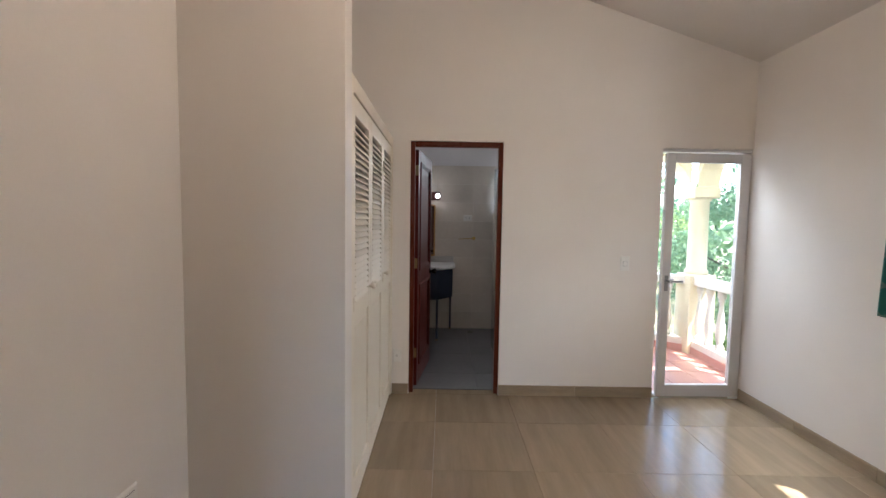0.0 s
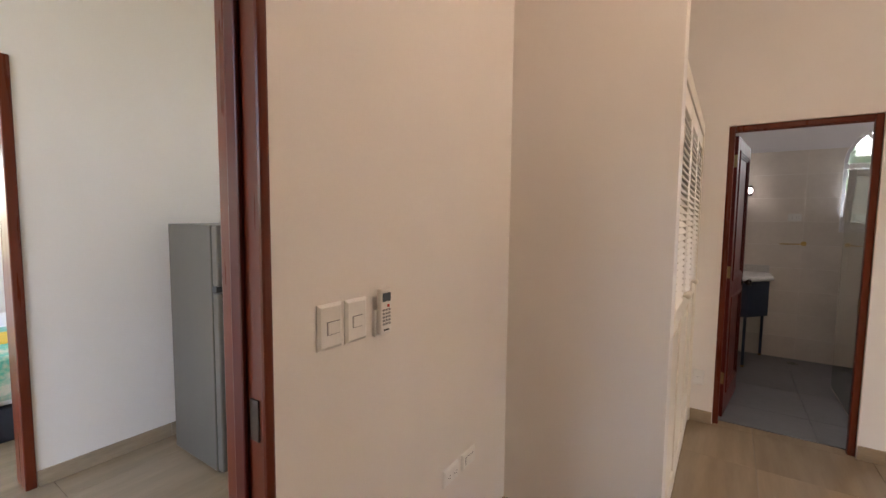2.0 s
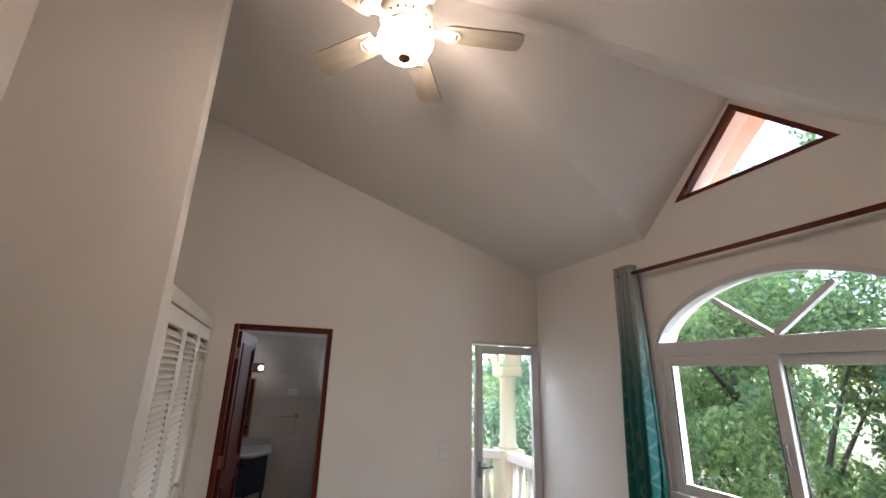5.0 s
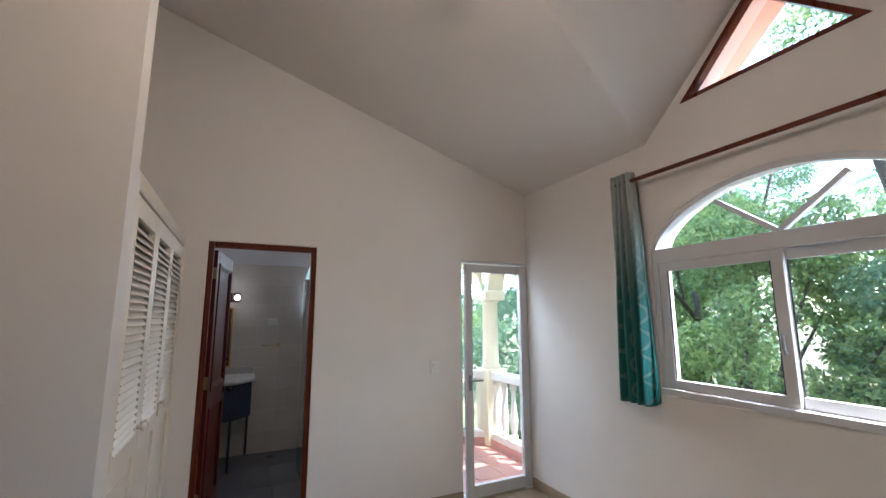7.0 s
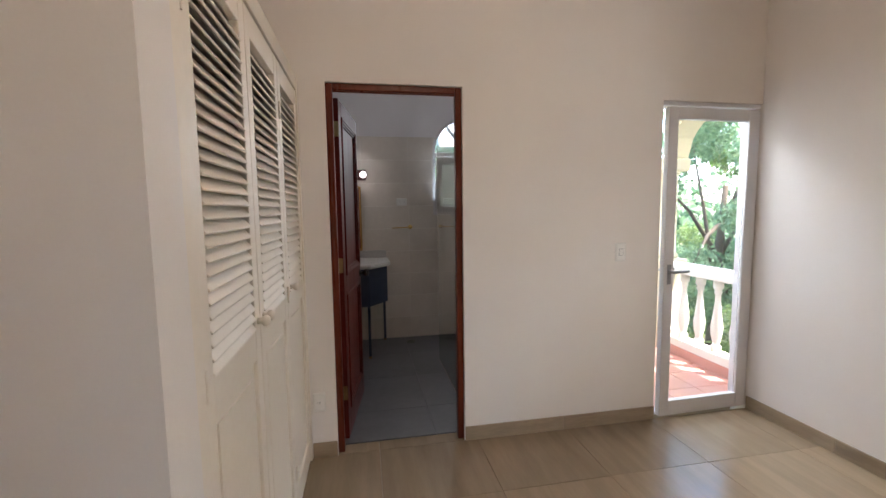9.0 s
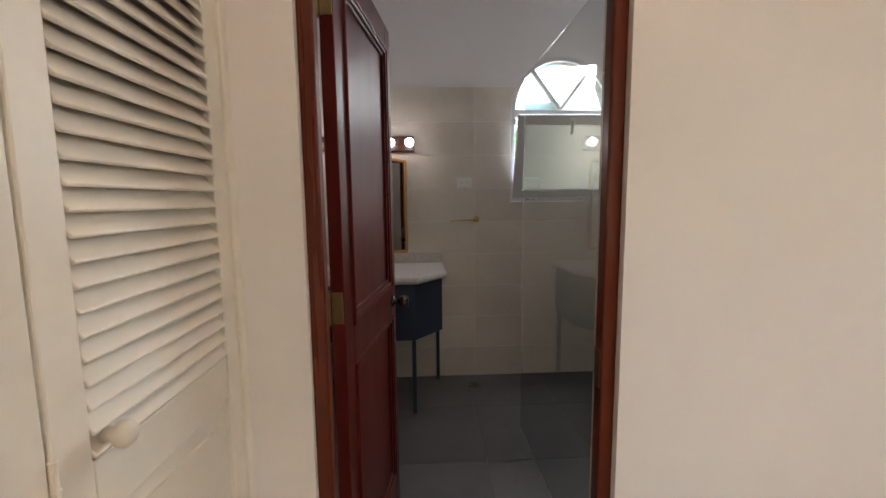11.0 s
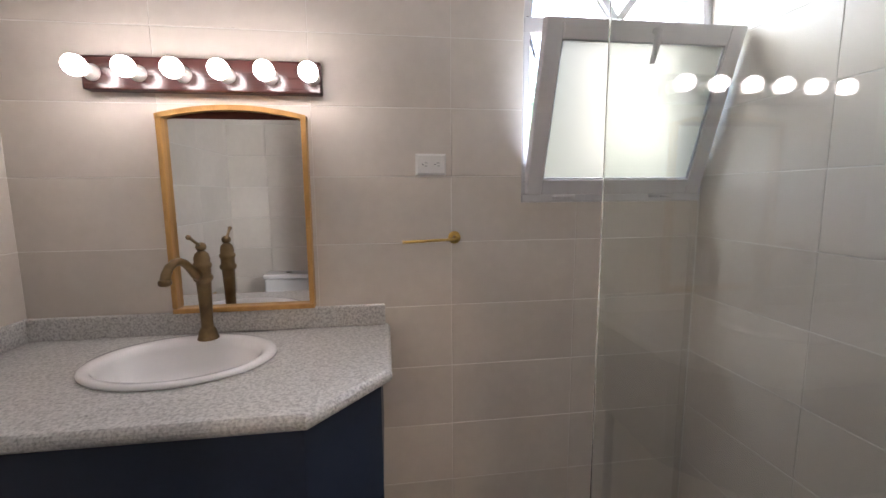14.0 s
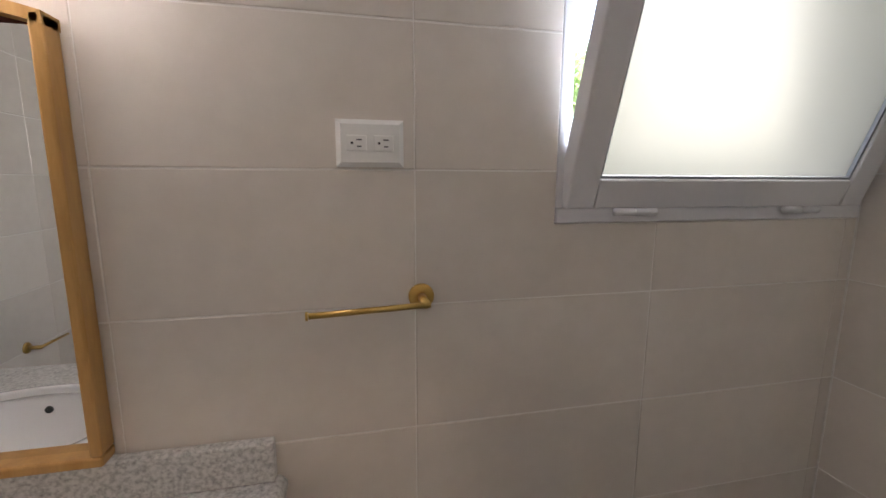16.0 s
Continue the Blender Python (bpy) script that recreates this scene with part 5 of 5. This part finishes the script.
part("capital", box(B(), -0.15, -0.15, 1.80, 0.15, 0.15, 1.93, 0.02), STUCCO, col)


def arched_beam(name, p0, p1, z0, rise, top, w):
    """A stucco beam with an arched underside between two points."""
    L = math.hypot(p1[0] - p0[0], p1[1] - p0[1])
    a = math.degrees(math.atan2(p1[1] - p0[1], p1[0] - p0[0]))
    pts = [(0, z0)] + [(L * (i / 20), z0 + rise * math.sqrt(max(0, 1 - (2 * i / 20 - 1) ** 2))) for i in range(21)] + [(L, z0), (L, top), (0, top)]
    pts = [p for i, p in enumerate(pts) if i == 0 or p != pts[i - 1]]
    ob = part(name, prism(B(), pts, "y", -w / 2, w / 2), STUCCO)
    ob.matrix_world = pose(p0[0], p0[1], BZ, 0, 0, a)
    tagged(ob, "pale yellow stucco arch of the balcony", "arch", "balcony arches", "structure")


arched_beam("balcony_arch", (3.12, 3.70), (3.12, 4.83), 1.93, 0.42, 2.75, 0.24)
arched_beam("balcony_arch", (3.0, 5.06), (1.70, 5.16), 1.93, 0.42, 2.75, 0.24)
# Beyond the arch the slab is an added sunshade, out to x = 4.1.
tagged(part("balcony_ceiling", box(B(), 1.75, WY + WT, 2.72, 4.1, 5.5, 2.85), STUCCO), "pale stucco balcony ceiling with an added sunshade to the east", "ceiling", "", "structure")
e = thing("post", (1.68, 5.14, BZ), "pale stucco balcony post against the bathroom wall", "post")
part("shaft", box(B(), -0.1, -0.12, 0, 0.06, 0.12, 2.75, 0.01), STUCCO, e)

# ---- garden ----
GZ0 = -2.4
bm = B()
bmesh.ops.create_grid(bm, x_segments=40, y_segments=40, size=1.0)
for v in bm.verts:
    v.co.x, v.co.y = math.copysign(abs(v.co.x) ** 3, v.co.x) * 900, math.copysign(abs(v.co.y) ** 3, v.co.y) * 900
    v.co.z = GZ0 + 0.25 * noise.noise((v.co.x * 0.15, v.co.y * 0.15, 0)) * (1 if abs(v.co.x) < 60 else 0)
tagged(part("ground", bm, EARTH), "leaf-strewn garden ground", "ground", "", "structure")


def leaf_material(name, a, b):
    m = bpy.data.materials.new(name)
    m.use_nodes = True
    nt, n = m.node_tree, m.node_tree.nodes
    p = n["Principled BSDF"]
    geo, ramp = n.new("ShaderNodeNewGeometry"), n.new("ShaderNodeValToRGB")
    ramp.color_ramp.elements[0].color, ramp.color_ramp.elements[1].color = (*a, 1), (*b, 1)
    nt.links.new(geo.outputs["Random Per Island"], ramp.inputs[0])
    nt.links.new(ramp.outputs[0], p.inputs["Base Color"])
    p.inputs["Roughness"].default_value = 0.45
    tr, mixer, out = n.new("ShaderNodeBsdfTranslucent"), n.new("ShaderNodeMixShader"), n["Material Output"]
    nt.links.new(ramp.outputs[0], tr.inputs[0])
    mixer.inputs[0].default_value = 0.5
    nt.links.new(p.outputs[0], mixer.inputs[1])
    nt.links.new(tr.outputs[0], mixer.inputs[2])
    nt.links.new(mixer.outputs[0], out.inputs[0])
    return m


LEAF_A = leaf_material("leaf_green", (0.12, 0.21, 0.07), (0.36, 0.46, 0.17))
LEAF_B = leaf_material("leaf_bluegreen", (0.12, 0.23, 0.13), (0.30, 0.42, 0.23))
rng = np.random.default_rng(7)


def leaves(centres, radii, per, size):
    """Folded leaf blades scattered through clumps, as one mesh."""
    V, F = [], []
    base = 0
    for c, r in zip(centres, radii):
        d = rng.normal(size=(per, 3))
        d /= np.linalg.norm(d, axis=1)[:, None]
        pos = np.array(c) + d * (r * rng.uniform(0.35, 1.0, (per, 1)) ** 0.6) * np.array((1, 1, 0.75))
        ax = rng.normal(size=(per, 3)) + np.array((0, 0, -0.5))
        ax /= np.linalg.norm(ax, axis=1)[:, None]
        sd = np.cross(ax, rng.normal(size=(per, 3)))
        sd /= np.linalg.norm(sd, axis=1)[:, None]
        up = np.cross(ax, sd)
        s = size * rng.uniform(0.6, 1.3, (per, 1))
        tip, mid = pos + ax * s, pos + ax * s * 0.45
        V.append(np.stack((pos, mid + sd * s * 0.27 + up * s * 0.08, tip, mid - sd * s * 0.27 + up * s * 0.08), 1).reshape(-1, 3))
        F.append(np.arange(per * 4).reshape(-1, 4) + base)
        base += per * 4
    me = bpy.data.meshes.new("leaves")
    me.from_pydata(np.concatenate(V).tolist(), [], np.concatenate(F).tolist())
    return me


def tree(x, y, h, r, clumps, per, size, material, label):
    e = thing("tree", (x, y, GZ0), label, "tree", "garden trees")
    bm = B()
    lean = rng.uniform(-0.3, 0.3, 2)
    pts = [(lean[0] * s * s, lean[1] * s * s, h * 0.72 * s - 0.1) for s in np.linspace(0, 1, 7)]
    tube(bm, pts, [0.02 * h * (1 - 0.75 * s) + 0.02 for s in np.linspace(0, 1, 7)], 9)
    part("trunk", bm, BARK, e, smooth=True)
    cs, rs = [], []
    for k in range(clumps):
        a, u = rng.uniform(0, 2 * math.pi), rng.uniform(0, 1)
        zz = h * (0.28 + 0.72 * u)
        w = r * (0.35 + 0.75 * math.sin(math.pi * min(1, 0.15 + 0.8 * u)))
        q = rng.uniform(0.3, 1.0)
        cs.append((w * q * math.cos(a), w * q * math.sin(a), zz))
        rs.append(r * rng.uniform(0.20, 0.36))
        if k < 9:
            s0 = rng.uniform(0.4, 0.95)
            p0 = Vector(pts[int(s0 * 6)])
            part("limb", tube(B(), [p0, p0.lerp(Vector(cs[-1]), 0.5) + Vector((0, 0, 0.15)), cs[-1]], [0.008 * h, 0.006 * h, 0.01], 6), BARK, e, smooth=True)
    me = leaves(cs, rs, per, size)
    me.materials.append(material)
    ob = new("crown", me)
    ob.parent = e
    return e


for x, y, h, r, c, mt in ((7.0, 3.9, 5.6, 1.7, 34, LEAF_A), (7.4, 1.2, 5.8, 1.9, 38, LEAF_B), (7.0, -1.2, 5.6, 1.6, 32, LEAF_A), (9.0, 5.9, 6.5, 2.0, 34, LEAF_A),
                          (9.2, 2.4, 11.0, 2.4, 44, LEAF_A), (8.6, -1.6, 7.5, 2.3, 40, LEAF_B), (7.0, 8.4, 6.0, 1.9, 30, LEAF_B), (9.6, 9.6, 7.0, 2.2, 34, LEAF_A),
                          (5.2, 13.0, 6.5, 1.9, 30, LEAF_A), (11.5, 6.5, 9.0, 2.6, 40, LEAF_B), (12, 0.5, 9.5, 2.8, 40, LEAF_B)):
    tree(x, y, h, r, c, 800, 0.09, mt, "leafy green garden tree in sunlight")
# undergrowth
cs = [(rng.uniform(4.2, 12), rng.uniform(-4, 12), GZ0 + rng.uniform(0.2, 0.9)) for k in range(150)]
me = leaves(cs, [rng.uniform(0.35, 0.8) for k in cs], 260, 0.12)
me.materials.append(LEAF_A)
tagged(new("shrubs", me), "dense low green shrubs under the trees", "shrub", "", "stuff")
cs = [(rng.uniform(16, 30) * math.cos(a), 4 + rng.uniform(16, 30) * math.sin(a), GZ0 + rng.uniform(0.5, 9)) for a in rng.uniform(-1.2, 2.4, 170)]
me = leaves(cs, [rng.uniform(1.2, 2.2) for k in cs], 150, 0.5)
me.materials.append(LEAF_B)
tagged(new("far_woods", me), "distant green tree canopy", "woods", "", "stuff")

# ---- floor tiles, last ----
def floor_tiles(parent, x0, y0, x1, y1, gx, gy, step, material, joint=0.002):
    """Square tiles clipped to a rectangle, on a grid through (gx, gy)."""
    cache = {}
    for i in range(math.floor((x0 - gx) / step), math.ceil((x1 - gx) / step)):
        for j in range(math.floor((y0 - gy) / step), math.ceil((y1 - gy) / step)):
            a, b = max(x0, gx + i * step), max(y0, gy + j * step)
            c, d = min(x1, gx + (i + 1) * step), min(y1, gy + (j + 1) * step)
            w, h = c - a - joint, d - b - joint
            if w < 0.02 or h < 0.02:
                continue
            key = (round(w, 3), round(h, 3))
            if key not in cache:
                cache[key] = finish(box(B(), 0, 0, -0.012, w, h, 0, 0.0008), "tile", material)
            o = new("tile", cache[key])
            o.parent = parent
            o.matrix_basis = pose(a + joint / 2, b + joint / 2, 0)


floor_tiles(bpy.data.objects["floor"], LX, SY, RX, WY, 0.09, 3.0, 0.6, WOODTILE)
floor_tiles(bpy.data.objects["floor"], DX0, WY, DX1, WY + 0.11, 0.09, 3.0, 0.6, WOODTILE)
floor_tiles(bpy.data.objects["floor_bathroom"], BX0, WY + 0.11, BX1 + 0.01, BY1 + 0.01, 0.45, 5.2, 0.6, SLATE, 0.002)
floor_tiles(bpy.data.objects["floor_living"], VXW, -3.2, LX - 0.15, 1.86, 0.09 - 3.6, 3.0 - 3.0, 0.6, WOODTILE)
floor_tiles(bpy.data.objects["floor_living"], LX - 0.15, EY0, LX, EY1, 0.09 - 3.6, 3.0 - 3.0, 0.6, WOODTILE)
floor_tiles(bpy.data.objects["floor_living"], -6.25, -3.2, VXW, 1.86, 0.09 - 6.6, 3.0 - 3.0, 0.6, WOODTILE)
